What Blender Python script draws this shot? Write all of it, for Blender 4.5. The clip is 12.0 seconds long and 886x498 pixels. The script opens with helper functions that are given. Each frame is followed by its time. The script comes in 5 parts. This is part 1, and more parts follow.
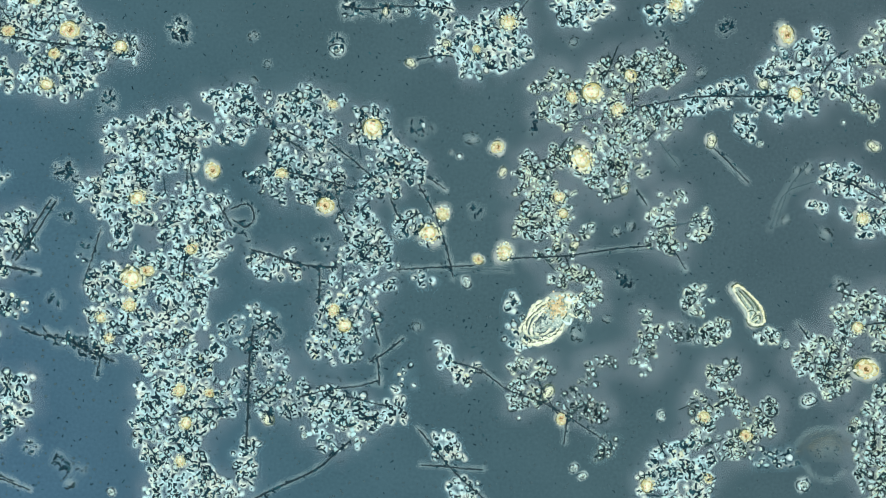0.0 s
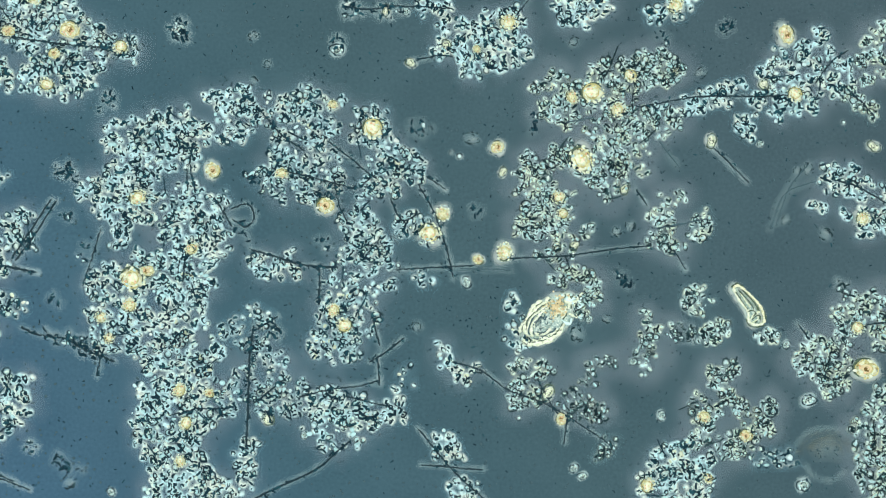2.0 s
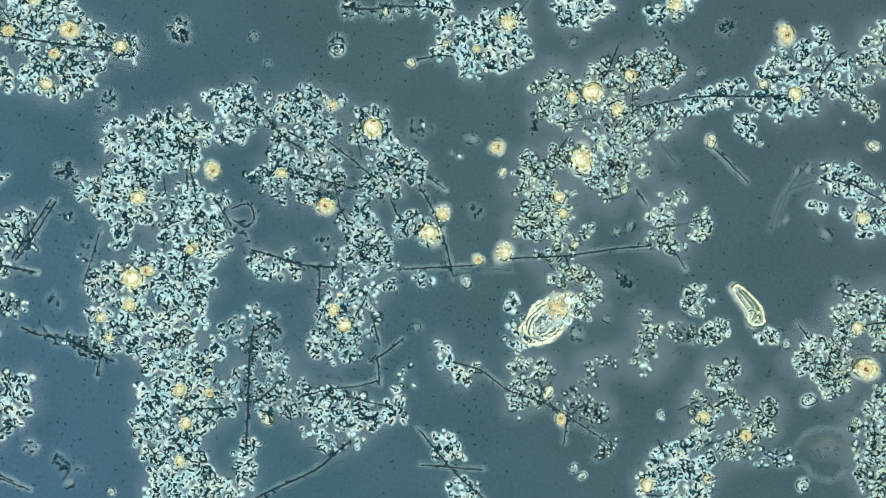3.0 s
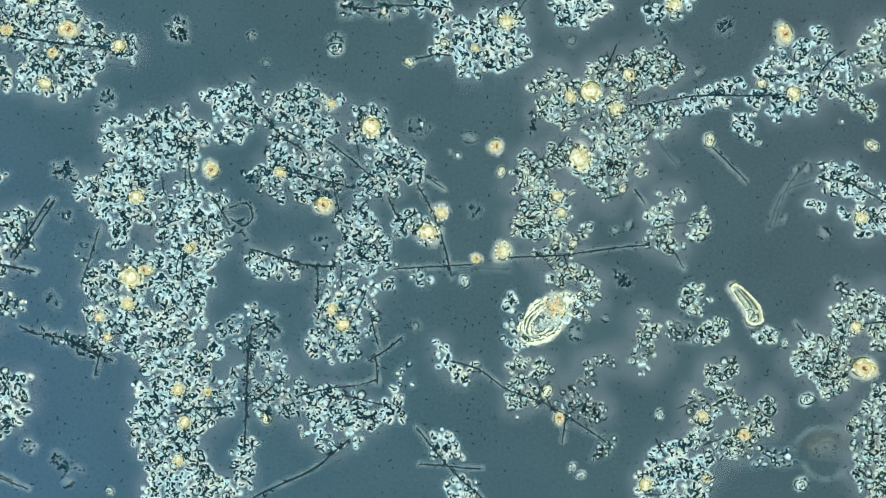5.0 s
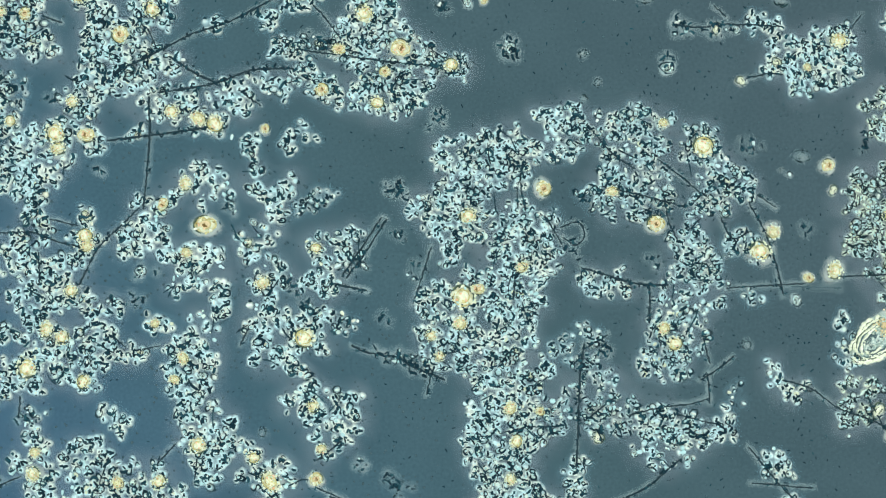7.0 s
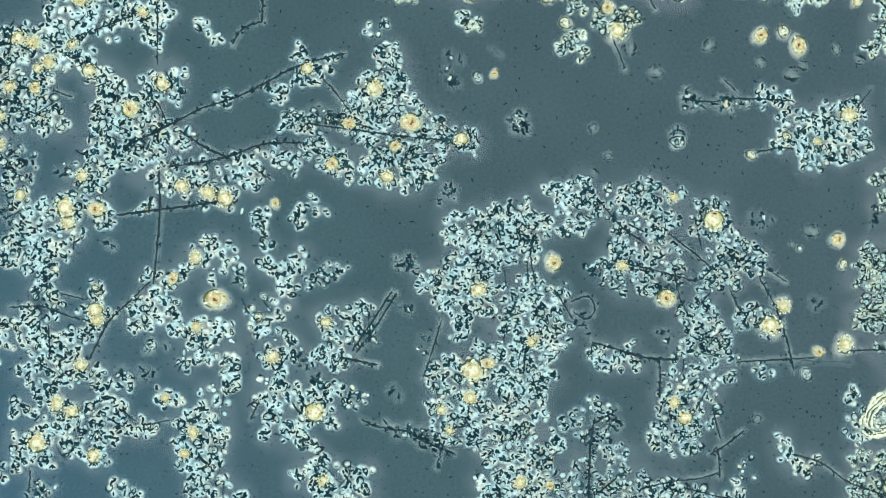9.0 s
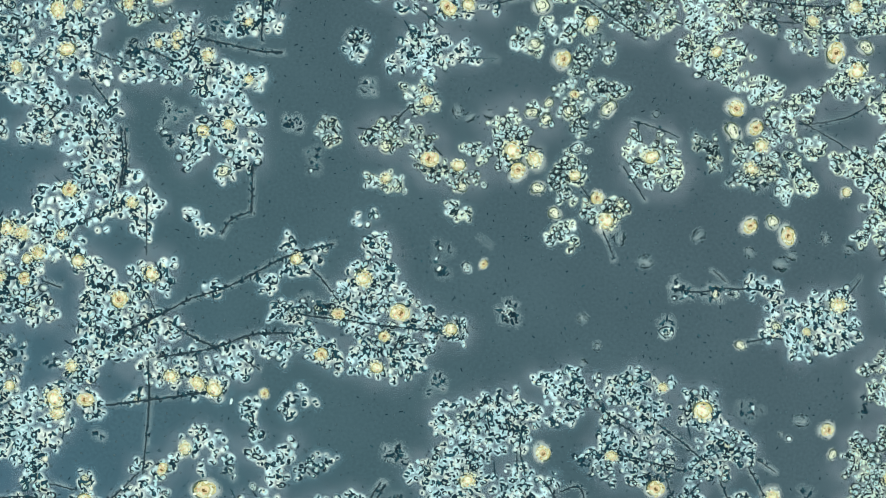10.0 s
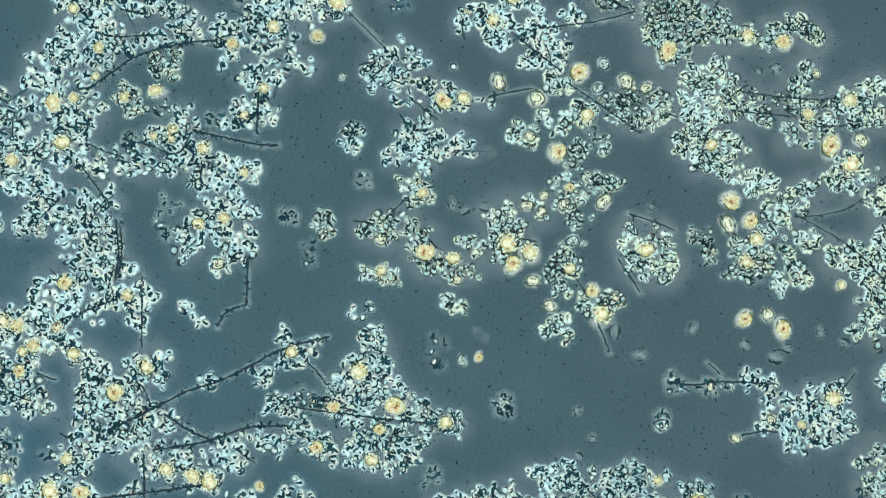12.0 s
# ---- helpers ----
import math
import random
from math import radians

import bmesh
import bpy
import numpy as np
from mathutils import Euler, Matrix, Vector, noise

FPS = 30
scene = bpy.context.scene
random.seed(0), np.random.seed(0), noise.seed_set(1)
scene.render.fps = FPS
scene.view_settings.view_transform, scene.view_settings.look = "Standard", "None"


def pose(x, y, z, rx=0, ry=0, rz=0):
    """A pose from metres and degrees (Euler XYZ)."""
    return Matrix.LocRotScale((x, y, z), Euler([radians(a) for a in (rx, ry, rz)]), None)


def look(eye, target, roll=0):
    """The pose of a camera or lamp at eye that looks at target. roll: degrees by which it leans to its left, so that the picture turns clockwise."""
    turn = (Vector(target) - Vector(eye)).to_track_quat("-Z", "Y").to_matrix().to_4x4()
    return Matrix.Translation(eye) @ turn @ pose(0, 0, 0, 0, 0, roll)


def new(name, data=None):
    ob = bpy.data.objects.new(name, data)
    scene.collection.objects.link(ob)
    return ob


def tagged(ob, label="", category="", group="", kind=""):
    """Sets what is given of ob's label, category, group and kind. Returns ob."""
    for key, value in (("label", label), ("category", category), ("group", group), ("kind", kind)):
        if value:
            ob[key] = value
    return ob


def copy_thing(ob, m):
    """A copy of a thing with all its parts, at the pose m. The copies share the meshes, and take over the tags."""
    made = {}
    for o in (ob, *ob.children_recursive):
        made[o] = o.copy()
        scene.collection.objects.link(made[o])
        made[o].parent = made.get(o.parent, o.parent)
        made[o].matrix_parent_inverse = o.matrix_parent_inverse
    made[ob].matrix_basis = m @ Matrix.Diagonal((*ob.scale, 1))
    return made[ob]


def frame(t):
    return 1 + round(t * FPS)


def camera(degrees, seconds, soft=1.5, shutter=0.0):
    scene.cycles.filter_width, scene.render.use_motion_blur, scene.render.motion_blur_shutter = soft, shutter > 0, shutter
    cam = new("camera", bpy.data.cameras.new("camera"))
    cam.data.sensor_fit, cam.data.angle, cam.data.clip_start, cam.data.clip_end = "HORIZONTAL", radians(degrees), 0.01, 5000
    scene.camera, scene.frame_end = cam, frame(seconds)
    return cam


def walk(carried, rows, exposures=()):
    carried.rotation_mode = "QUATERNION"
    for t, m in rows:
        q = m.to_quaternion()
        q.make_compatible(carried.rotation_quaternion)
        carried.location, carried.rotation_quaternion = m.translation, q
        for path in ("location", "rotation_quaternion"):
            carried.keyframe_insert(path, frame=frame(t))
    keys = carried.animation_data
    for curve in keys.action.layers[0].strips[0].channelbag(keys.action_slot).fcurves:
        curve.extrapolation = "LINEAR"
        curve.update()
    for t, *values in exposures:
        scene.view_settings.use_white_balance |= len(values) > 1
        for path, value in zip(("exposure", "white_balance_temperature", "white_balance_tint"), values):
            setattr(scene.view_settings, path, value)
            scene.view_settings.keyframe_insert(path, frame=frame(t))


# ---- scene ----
# A drop of sludge water on a microscope slide, built 5000 times life size: 1 mm here is 0.2 micrometres.
# Stage units (u) are millimetres here and pixels of the first view, x to the east, y to the south, counted from its
# north-west corner; things are placed to fit the camera's view.
FOV = 24.0
HEIGHT = 0.784 / math.tan(radians(FOV / 2))
cam = camera(FOV, 12.0, soft=1.1)

# stage drive: seconds, shift of the sample to the east and to the south in u
DRIVE = [
    (0.0, 0, 0), (3.0, 0, 0), (4.0, -1.5, -0.8), (5.0, -3, -1.5), (5.3, -3, -2), (5.4, 2, -2), (5.5, 14, -2), (5.6, 35, 0), (5.7, 66, 2),
    (5.8, 137, 6), (5.9, 160, 8), (6.0, 182, 10), (6.1, 216, 12), (6.2, 230, 13), (6.4, 292, 16), (6.5, 353, 19), (6.6, 421, 22), (6.8, 486, 26),
    (6.9, 524, 29), (7.0, 583, 32), (7.1, 604, 32), (7.2, 609, 32), (7.8, 609, 36), (8.4, 606, 72), (8.8, 602, 129),
    (9.0, 601, 163), (9.5, 591, 353), (10.0, 582, 499), (10.5, 575.5, 604), (11.0, 568.5, 679), (11.5, 571, 696), (12.0, 573.5, 663),
]


def drive_rows(z):
    return [(t, pose(-dx / 1000, dy / 1000, z)) for t, dx, dy in DRIVE]


walk(cam, drive_rows(HEIGHT))

# ---- light ----
# Even fill from all sides, added so the sludge shows brighter than its ground.
world = bpy.data.worlds.new("even_fill")
scene.world = world
world.use_nodes = True
world.node_tree.nodes["Background"].inputs[0].default_value = (0.945, 1.0, 1.0, 1)
world.node_tree.nodes["Background"].inputs[1].default_value = 0.90
# Overhead fill added to lighten the sludge; the field itself glows from below.
sun = new("lamp", bpy.data.lights.new("lamp", "SUN"))
sun.data.energy, sun.data.angle, sun.data.color = 0.98, radians(50), (0.965, 0.985, 1.0)
sun.matrix_world = look((-0.15, 0.25, 3.0), (0, 0, 0))
scene.view_settings.exposure = 0.0


# ---- materials ----
def shader(name, rough=0.6, spec=0.15):
    m = bpy.data.materials.new(name)
    m.use_nodes = True
    b = m.node_tree.nodes["Principled BSDF"]
    b.inputs["Roughness"].default_value = rough
    b.inputs["Specular IOR Level"].default_value = spec
    return m, m.node_tree, b


def node(tree, kind, **values):
    n = tree.nodes.new(kind)
    for key, value in values.items():
        if key in n.inputs:
            n.inputs[key].default_value = value
    return n


def ramp(tree, source, stops):
    r = tree.nodes.new("ShaderNodeValToRGB")
    el = r.color_ramp.elements
    while len(el) < len(stops):
        el.new(0.5)
    for e, (at, colour) in zip(el, stops):
        e.position, e.color = at, (*colour, 1)
    tree.links.new(source, r.inputs[0])
    return r.outputs[0]


def mix(tree, fac, a, b):
    n = tree.nodes.new("ShaderNodeMix")
    n.data_type = "RGBA"
    tree.links.new(fac, n.inputs[0])
    tree.links.new(a, n.inputs[6])
    tree.links.new(b, n.inputs[7])
    return n.outputs[2]


def math_node(tree, op, a, b=None, clamp=False):
    n = tree.nodes.new("ShaderNodeMath")
    n.operation, n.use_clamp = op, clamp
    for i, v in enumerate((a, b)):
        if v is None:
            continue
        if isinstance(v, (int, float)):
            n.inputs[i].default_value = v
        else:
            tree.links.new(v, n.inputs[i])
    return n.outputs[0]


def solid(name, stops, grain=260.0, rough=0.6, spec=0.15, bump=0.3, island=0.6):
    """A material whose colour varies from grain to grain and, finely, within each."""
    m, tree, b = shader(name, rough, spec)
    geo = tree.nodes.new("ShaderNodeNewGeometry")
    tc = tree.nodes.new("ShaderNodeTexCoord")
    n = node(tree, "ShaderNodeTexNoise", Scale=grain, Detail=3.0)
    tree.links.new(tc.outputs["Object"], n.inputs["Vector"])
    per = math_node(tree, "MULTIPLY", geo.outputs["Random Per Island"], island)
    fine = math_node(tree, "MULTIPLY", n.outputs[0], 1.0 - island)
    tree.links.new(ramp(tree, math_node(tree, "ADD", per, fine), stops), b.inputs["Base Color"])
    bp = node(tree, "ShaderNodeBump", Strength=bump, Distance=0.002)
    tree.links.new(n.outputs[0], bp.inputs["Height"])
    tree.links.new(bp.outputs[0], b.inputs["Normal"])
    return m


def film(name, colour, colour_b, full, top=0.006, grain=45.0, gain=1.0, body=0.0, tint=None):
    """Clear slime that also paints the bright optical halo: the thicker it lies, the milkier it is."""
    m, tree, b = shader(name, 0.7, 0.1)
    tc = tree.nodes.new("ShaderNodeTexCoord")
    sep = tree.nodes.new("ShaderNodeSeparateXYZ")
    tree.links.new(tc.outputs["Object"], sep.inputs[0])
    n = node(tree, "ShaderNodeTexNoise", Scale=grain, Detail=4.0, Roughness=0.65)
    tree.links.new(tc.outputs["Object"], n.inputs["Vector"])
    thick = math_node(tree, "DIVIDE", sep.outputs[2], top, clamp=True)
    tone = math_node(tree, "ADD", math_node(tree, "MULTIPLY", n.outputs[0], 1.0 - body), math_node(tree, "MULTIPLY", thick, body))
    shade = ramp(tree, tone, [(0.34, colour), (0.34 + 0.26 + 0.24 * body, colour_b)])
    if tint:
        slow = node(tree, "ShaderNodeTexNoise", Scale=34.0, Detail=2.0)
        tree.links.new(tc.outputs["Object"], slow.inputs["Vector"])
        where = ramp(tree, slow.outputs[0], [(0.42, (0, 0, 0)), (0.62, (1, 1, 1))])
        shade = mix(tree, where, shade, ramp(tree, tone, [(0.34, colour), (0.34 + 0.26 + 0.24 * body, tint)]))
    tree.links.new(shade, b.inputs["Base Color"])
    milky = math_node(tree, "MULTIPLY", thick, math_node(tree, "ADD", math_node(tree, "MULTIPLY", n.outputs[0], 1.1 * gain), 1 - 0.6 * gain))
    milky = math_node(tree, "MULTIPLY", milky, full, clamp=True)
    clear = tree.nodes.new("ShaderNodeBsdfTransparent")
    both = tree.nodes.new("ShaderNodeMixShader")
    tree.links.new(milky, both.inputs[0])
    tree.links.new(clear.outputs[0], both.inputs[1])
    tree.links.new(b.outputs[0], both.inputs[2])
    tree.links.new(both.outputs[0], tree.nodes["Material Output"].inputs[0])
    return m


M_ROD = solid("dark_bacteria", [(0.0, (0.001, 0.014, 0.022)), (0.55, (0.005, 0.040, 0.058)), (1.0, (0.028, 0.130, 0.160))])
M_DUSK = solid("grey_bacteria", [(0.0, (0.002, 0.014, 0.019)), (0.55, (0.008, 0.034, 0.041)), (1.0, (0.050, 0.130, 0.135))])
# Pale grains, which also paint bright highlights among the dark rods.
M_LUMP = solid("pale_granules", [(0.0, (0.42, 0.66, 0.66)), (0.30, (0.57, 0.87, 0.86)), (0.50, (0.71, 0.92, 0.93)), (0.68, (0.76, 0.98, 0.86)), (1.0, (0.98, 1.0, 0.94))], island=0.75)
M_CREAM = solid("cream_granules", [(0.0, (0.64, 0.73, 0.52)), (0.5, (0.84, 0.92, 0.68)), (1.0, (0.96, 0.99, 0.84))], island=0.7)
M_STRAND = solid("filament_wall", [(0.0, (0.005, 0.017, 0.025)), (1.0, (0.026, 0.064, 0.078))], grain=180, island=0.2)
M_FAINT = solid("faint_wall", [(0.0, (0.045, 0.095, 0.115)), (1.0, (0.085, 0.155, 0.175))], grain=180, island=0.2)
M_GOLD = solid("golden_wall", [(0.3, (0.36, 0.30, 0.09)), (0.65, (0.78, 0.75, 0.35))], grain=420, island=0.3, rough=0.5, spec=0.2)
M_YOLK = solid("yellow_plasma", [(0.30, (0.55, 0.50, 0.26)), (0.42, (0.82, 0.84, 0.50)), (0.60, (0.95, 0.98, 0.76))], grain=420, island=0.1, rough=0.5, spec=0.2)
M_LIME = solid("lime_plasma", [(0.30, (0.34, 0.40, 0.26)), (0.43, (0.78, 0.86, 0.60)), (0.60, (0.98, 1.0, 0.84))], grain=420, island=0.1)
M_AMBER = solid("amber_granules", [(0.0, (0.07, 0.045, 0.015)), (1.0, (0.36, 0.24, 0.07))])
M_ROSY = solid("rosy_granules", [(0.0, (0.62, 0.36, 0.16)), (0.6, (0.92, 0.66, 0.40)), (1.0, (0.98, 0.80, 0.68))])
M_HONEY = solid("honey_granules", [(0.0, (0.46, 0.38, 0.18)), (0.6, (0.84, 0.72, 0.42)), (1.0, (0.97, 0.92, 0.66))])
M_OLIVE = solid("olive_wall", [(0.3, (0.025, 0.055, 0.045)), (0.7, (0.13, 0.19, 0.115))], grain=300, island=0.3)
M_SHELL = solid("shell_wall", [(0.30, (0.56, 0.60, 0.40)), (0.45, (0.82, 0.90, 0.64)), (0.62, (0.94, 1.0, 0.85))], grain=380, island=0.15, rough=0.5, spec=0.2)
M_GREYGREEN = solid("pale_plasma", [(0.3, (0.20, 0.33, 0.33)), (0.48, (0.42, 0.58, 0.52)), (0.68, (0.86, 0.95, 0.82))], grain=300, island=0.1)
# Floc slime, with the bright phase-contrast halo painted into it.
M_FILM = film("floc_slime_halo", (0.125, 0.25, 0.30), (0.69, 0.975, 0.985), 1.15, grain=150.0, gain=0.75, body=0.65, tint=(0.87, 0.99, 0.87))
M_FILM_WARM = film("pale_floc_slime_halo", (0.14, 0.245, 0.265), (0.74, 0.99, 0.96), 1.2, grain=130.0, gain=0.75, body=0.65, tint=(0.85, 0.99, 0.78))
# Violet-grey optical haze round the flocs, painted as a thin sheet.
M_HAZE = film("haze_veil", (0.22, 0.265, 0.31), (0.28, 0.335, 0.37), 0.24, top=0.003, grain=14.0, gain=0.6)
# Pale films, mainly painting the bright optical halo round cells, threads and lone rods.
M_HALO = film("cell_halo_film", (0.68, 0.88, 0.80), (0.90, 1.0, 0.90), 0.56, gain=0.3)
M_UMBER = film("umber_slime", (0.10, 0.12, 0.085), (0.17, 0.18, 0.115), 0.7, gain=0.3)
M_PALEHALO = film("pale_halo_film", (0.50, 0.74, 0.74), (0.76, 0.96, 0.92), 0.55, gain=0.3)


# ---- mesh tools ----
def part(name, data, material, parent, label="", kind="", smooth=True):
    """Links (vertices, faces) or a bmesh as one mesh object under a thing or a part."""
    mesh = bpy.data.meshes.new(name)
    if isinstance(data, bmesh.types.BMesh):
        data.to_mesh(mesh)
        data.free()
    else:
        v, f = data
        mesh.from_pydata(np.asarray(v).tolist(), [], np.asarray(f).tolist() if not isinstance(f, list) else f)
    mesh.materials.append(material)
    if smooth:
        mesh.polygons.foreach_set("use_smooth", [True] * len(mesh.polygons))
    ob = new(name, mesh)
    ob.parent = parent
    return tagged(ob, label, "", "", kind)


def thing(name, x, y, label, category, group="", z=0.0):
    ob = new(name)
    ob.empty_display_size = 0.02
    ob.location = (*here(x, y), z)
    return tagged(ob, label, category, group)


def here(x, y):
    return ((x - 784) / 1000, (441 - y) / 1000)


def lathe_template(rings, sides):
    """A closed body of revolution along x from (x, radius) rings with two poles."""
    v = [(rings[0][0], 0, 0)]
    for x, r in rings[1:-1]:
        v += [(x, r * math.cos(2 * math.pi * k / sides), r * math.sin(2 * math.pi * k / sides)) for k in range(sides)]
    v.append((rings[-1][0], 0, 0))
    n, f = len(rings) - 2, []
    for k in range(sides):
        j = (k + 1) % sides
        f.append((0, 1 + j, 1 + k))
        for i in range(n - 1):
            a, b = 1 + i * sides, 1 + (i + 1) * sides
            f += [(a + k, a + j, b + j), (a + k, b + j, b + k)]
        f.append((len(v) - 1, 1 + (n - 1) * sides + k, 1 + (n - 1) * sides + j))
    return np.array(v), np.array(f)


def bent(tpl, amount):
    v, f = tpl
    v = v.copy()
    v[:, 1] += amount * (v[:, 0] ** 2 - 0.4)
    return v, f


def rough_copy(tpl, amount, seed):
    v, f = tpl
    g = np.random.default_rng(seed)
    return v * (1 + amount * g.uniform(-1, 1, (len(v), 1))), f


CAPSULE = lathe_template([(-1.0, 0), (-0.72, 0.33), (0.0, 0.34), (0.72, 0.33), (1.0, 0)], 5)
RODS = [bent(CAPSULE, 0.0), bent(CAPSULE, 0.15), bent(CAPSULE, -0.22), rough_copy(bent(CAPSULE, 0.2), 0.14, 4)]
BALL = lathe_template([(-1.0, 0), (-0.55, 0.82), (0.55, 0.85), (1.0, 0)], 6)
LUMPS = [rough_copy(BALL, 0.18, 7), rough_copy(BALL, 0.25, 8), rough_copy(BALL, 0.12, 9)]


def torus_template(sides, thick, tube=5):
    v, f = [], []
    for i in range(sides):
        a = 2 * math.pi * i / sides
        for k in range(tube):
            b = 2 * math.pi * k / tube
            r = 1 + thick * math.cos(b)
            v.append((r * math.cos(a), r * math.sin(a), thick * math.sin(b)))
    for i in range(sides):
        for k in range(tube):
            p, q = i * tube, ((i + 1) % sides) * tube
            m = (k + 1) % tube
            f += [(p + k, q + k, q + m), (p + k, q + m, p + m)]
    return np.array(v), np.array(f)


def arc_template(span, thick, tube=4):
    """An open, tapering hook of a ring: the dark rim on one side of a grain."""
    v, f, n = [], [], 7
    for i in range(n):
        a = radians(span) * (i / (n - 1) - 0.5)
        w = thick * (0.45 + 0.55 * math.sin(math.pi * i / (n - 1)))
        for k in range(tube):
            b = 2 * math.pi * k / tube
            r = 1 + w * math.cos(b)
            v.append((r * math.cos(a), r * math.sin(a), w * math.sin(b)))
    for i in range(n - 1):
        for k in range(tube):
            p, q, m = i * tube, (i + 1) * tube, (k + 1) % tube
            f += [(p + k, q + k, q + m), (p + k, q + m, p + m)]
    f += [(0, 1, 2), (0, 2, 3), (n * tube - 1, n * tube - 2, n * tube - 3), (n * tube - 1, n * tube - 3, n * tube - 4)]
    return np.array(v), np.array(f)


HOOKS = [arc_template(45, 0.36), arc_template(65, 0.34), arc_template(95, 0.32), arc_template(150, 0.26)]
FINE_HOOKS = [arc_template(50, 0.30), arc_template(75, 0.30), arc_template(110, 0.26), arc_template(190, 0.20)]
RING = arc_template(310, 0.17)


def crumpled(tpl, amount, seed):
    """A copy with its outline pushed about, so that no two curls look alike."""
    v, f = tpl
    g = np.random.default_rng(seed)
    a, b, c = g.uniform(0, 6.28, 3)
    ang = np.arctan2(v[:, 1], v[:, 0])
    k = 1 + amount * (np.sin(2 * ang + a) + 0.7 * np.sin(3 * ang + b) + 0.4 * np.sin(5 * ang + c))
    return v * np.stack((k, k, np.ones(len(v))), -1), f


CURLS = [crumpled(arc_template(span, thick), 0.14, i) for i, (span, thick) in enumerate(((200, 0.34), (240, 0.30), (285, 0.36), (310, 0.30), (170, 0.42), (260, 0.40)))]
THIN_CURLS = [crumpled(arc_template(span, thick), 0.16, 20 + i) for i, (span, thick) in enumerate(((160, 0.24), (220, 0.20), (290, 0.22), (120, 0.28)))]


def scatter(templates, places, yaw, tilt, size, g):
    """Joins one turned and scaled copy of a template at each place."""
    allv, allf, base = [], [], 0
    pick = g.integers(0, len(templates), len(places))
    for i, (tv, tf) in enumerate(templates):
        sel = np.nonzero(pick == i)[0]
        if not len(sel):
            continue
        p, a, t, s = places[sel], yaw[sel], tilt[sel], size[sel]
        v = tv[None] * s[:, None, :]
        ct, st = np.cos(t)[:, None], np.sin(t)[:, None]
        x, y, z = v[..., 0] * ct - v[..., 2] * st, v[..., 1], v[..., 0] * st + v[..., 2] * ct
        ca, sa = np.cos(a)[:, None], np.sin(a)[:, None]
        v = np.stack((x * ca - y * sa, x * sa + y * ca, z), -1) + p[:, None, :]
        f = tf[None] + (np.arange(len(sel)) * len(tv))[:, None, None] + base
        allv.append(v.reshape(-1, 3))
        allf.append(f.reshape(-1, 3))
        base += len(sel) * len(tv)
    return np.concatenate(allv), np.concatenate(allf)


def wobble(p, scale, seed):
    """Cheap smooth noise in the plane, about -1 to 1."""
    g = np.random.default_rng(seed)
    total = np.zeros(len(p))
    for k in range(7):
        d = g.normal(size=2)
        total += np.sin((p @ d) / scale * (0.6 + 0.25 * k) + g.uniform(0, 6.28)) / (1 + 0.3 * k)
    return total / 2.6


def depth_in(p, blobs, gaps=()):
    """How deep a point lies in the union of round lobes, less the clear gaps (negative outside)."""
    b = np.asarray(blobs, float)
    d = np.sqrt((p[:, None, 0] - b[None, :, 0]) ** 2 + (p[:, None, 1] - b[None, :, 1]) ** 2)
    depth = (b[None, :, 2] - d).max(1)
    for x, y, r in gaps:
        depth = np.minimum(depth, np.hypot(p[:, 0] - x, p[:, 1] - y) - r)
    return depth


GAPS = []
TAKEN = set()


def free(p, cx, cy):
    """Which places no other flake has filled yet."""
    return np.array([(int((x + cx) // 8), int((y + cy) // 8)) not in TAKEN for x, y in p], bool)


def clearings(origin, places):
    """Clear round windows of water inside the flakes."""
    GAPS.extend((x + origin[0], y + origin[1], r) for x, y, r in places)


def patchy(p, seed, amount):
    """Thin spots and gaps in a flake."""
    return amount * np.clip(wobble(p, 15, seed // 17) - 0.45, 0, 2) if amount else 0.0


def mound(blobs, cell, reach, full, top, seed, rough=4.0, thin=0.0, gaps=()):
    """A pale sheet over the lobes, thin at its rim, mostly for painted halos."""
    b = np.asarray(blobs, float)
    x0, y0 = (b[:, :2] - b[:, 2:3]).min(0) - reach - cell
    x1, y1 = (b[:, :2] + b[:, 2:3]).max(0) + reach + cell
    nx, ny = int((x1 - x0) / cell) + 2, int((y1 - y0) / cell) + 2
    xs, ys = x0 + cell * np.arange(nx), y0 + cell * np.arange(ny)
    p = np.stack(np.meshgrid(xs, ys), -1).reshape(-1, 2)
    h = np.clip((depth_in(p, blobs, gaps) - patchy(p, seed, thin) + rough * wobble(p, 9, seed) + reach) / (reach + full), 0, 1)
    h = h * h * (3 - 2 * h)
    quad = np.array([(j * nx + i, (j + 1) * nx + i, (j + 1) * nx + i + 1, j * nx + i + 1) for j in range(ny - 1) for i in range(nx - 1)])
    quad = quad[h[quad].max(1) > 0.003]
    used, inv = np.unique(quad, return_inverse=True)
    q, hh = p[used], h[used]
    v = np.stack(((q[:, 0]) / 1000, -(q[:, 1]) / 1000, 0.0003 + top * hh), -1)
    return v, inv.reshape(quad.shape)


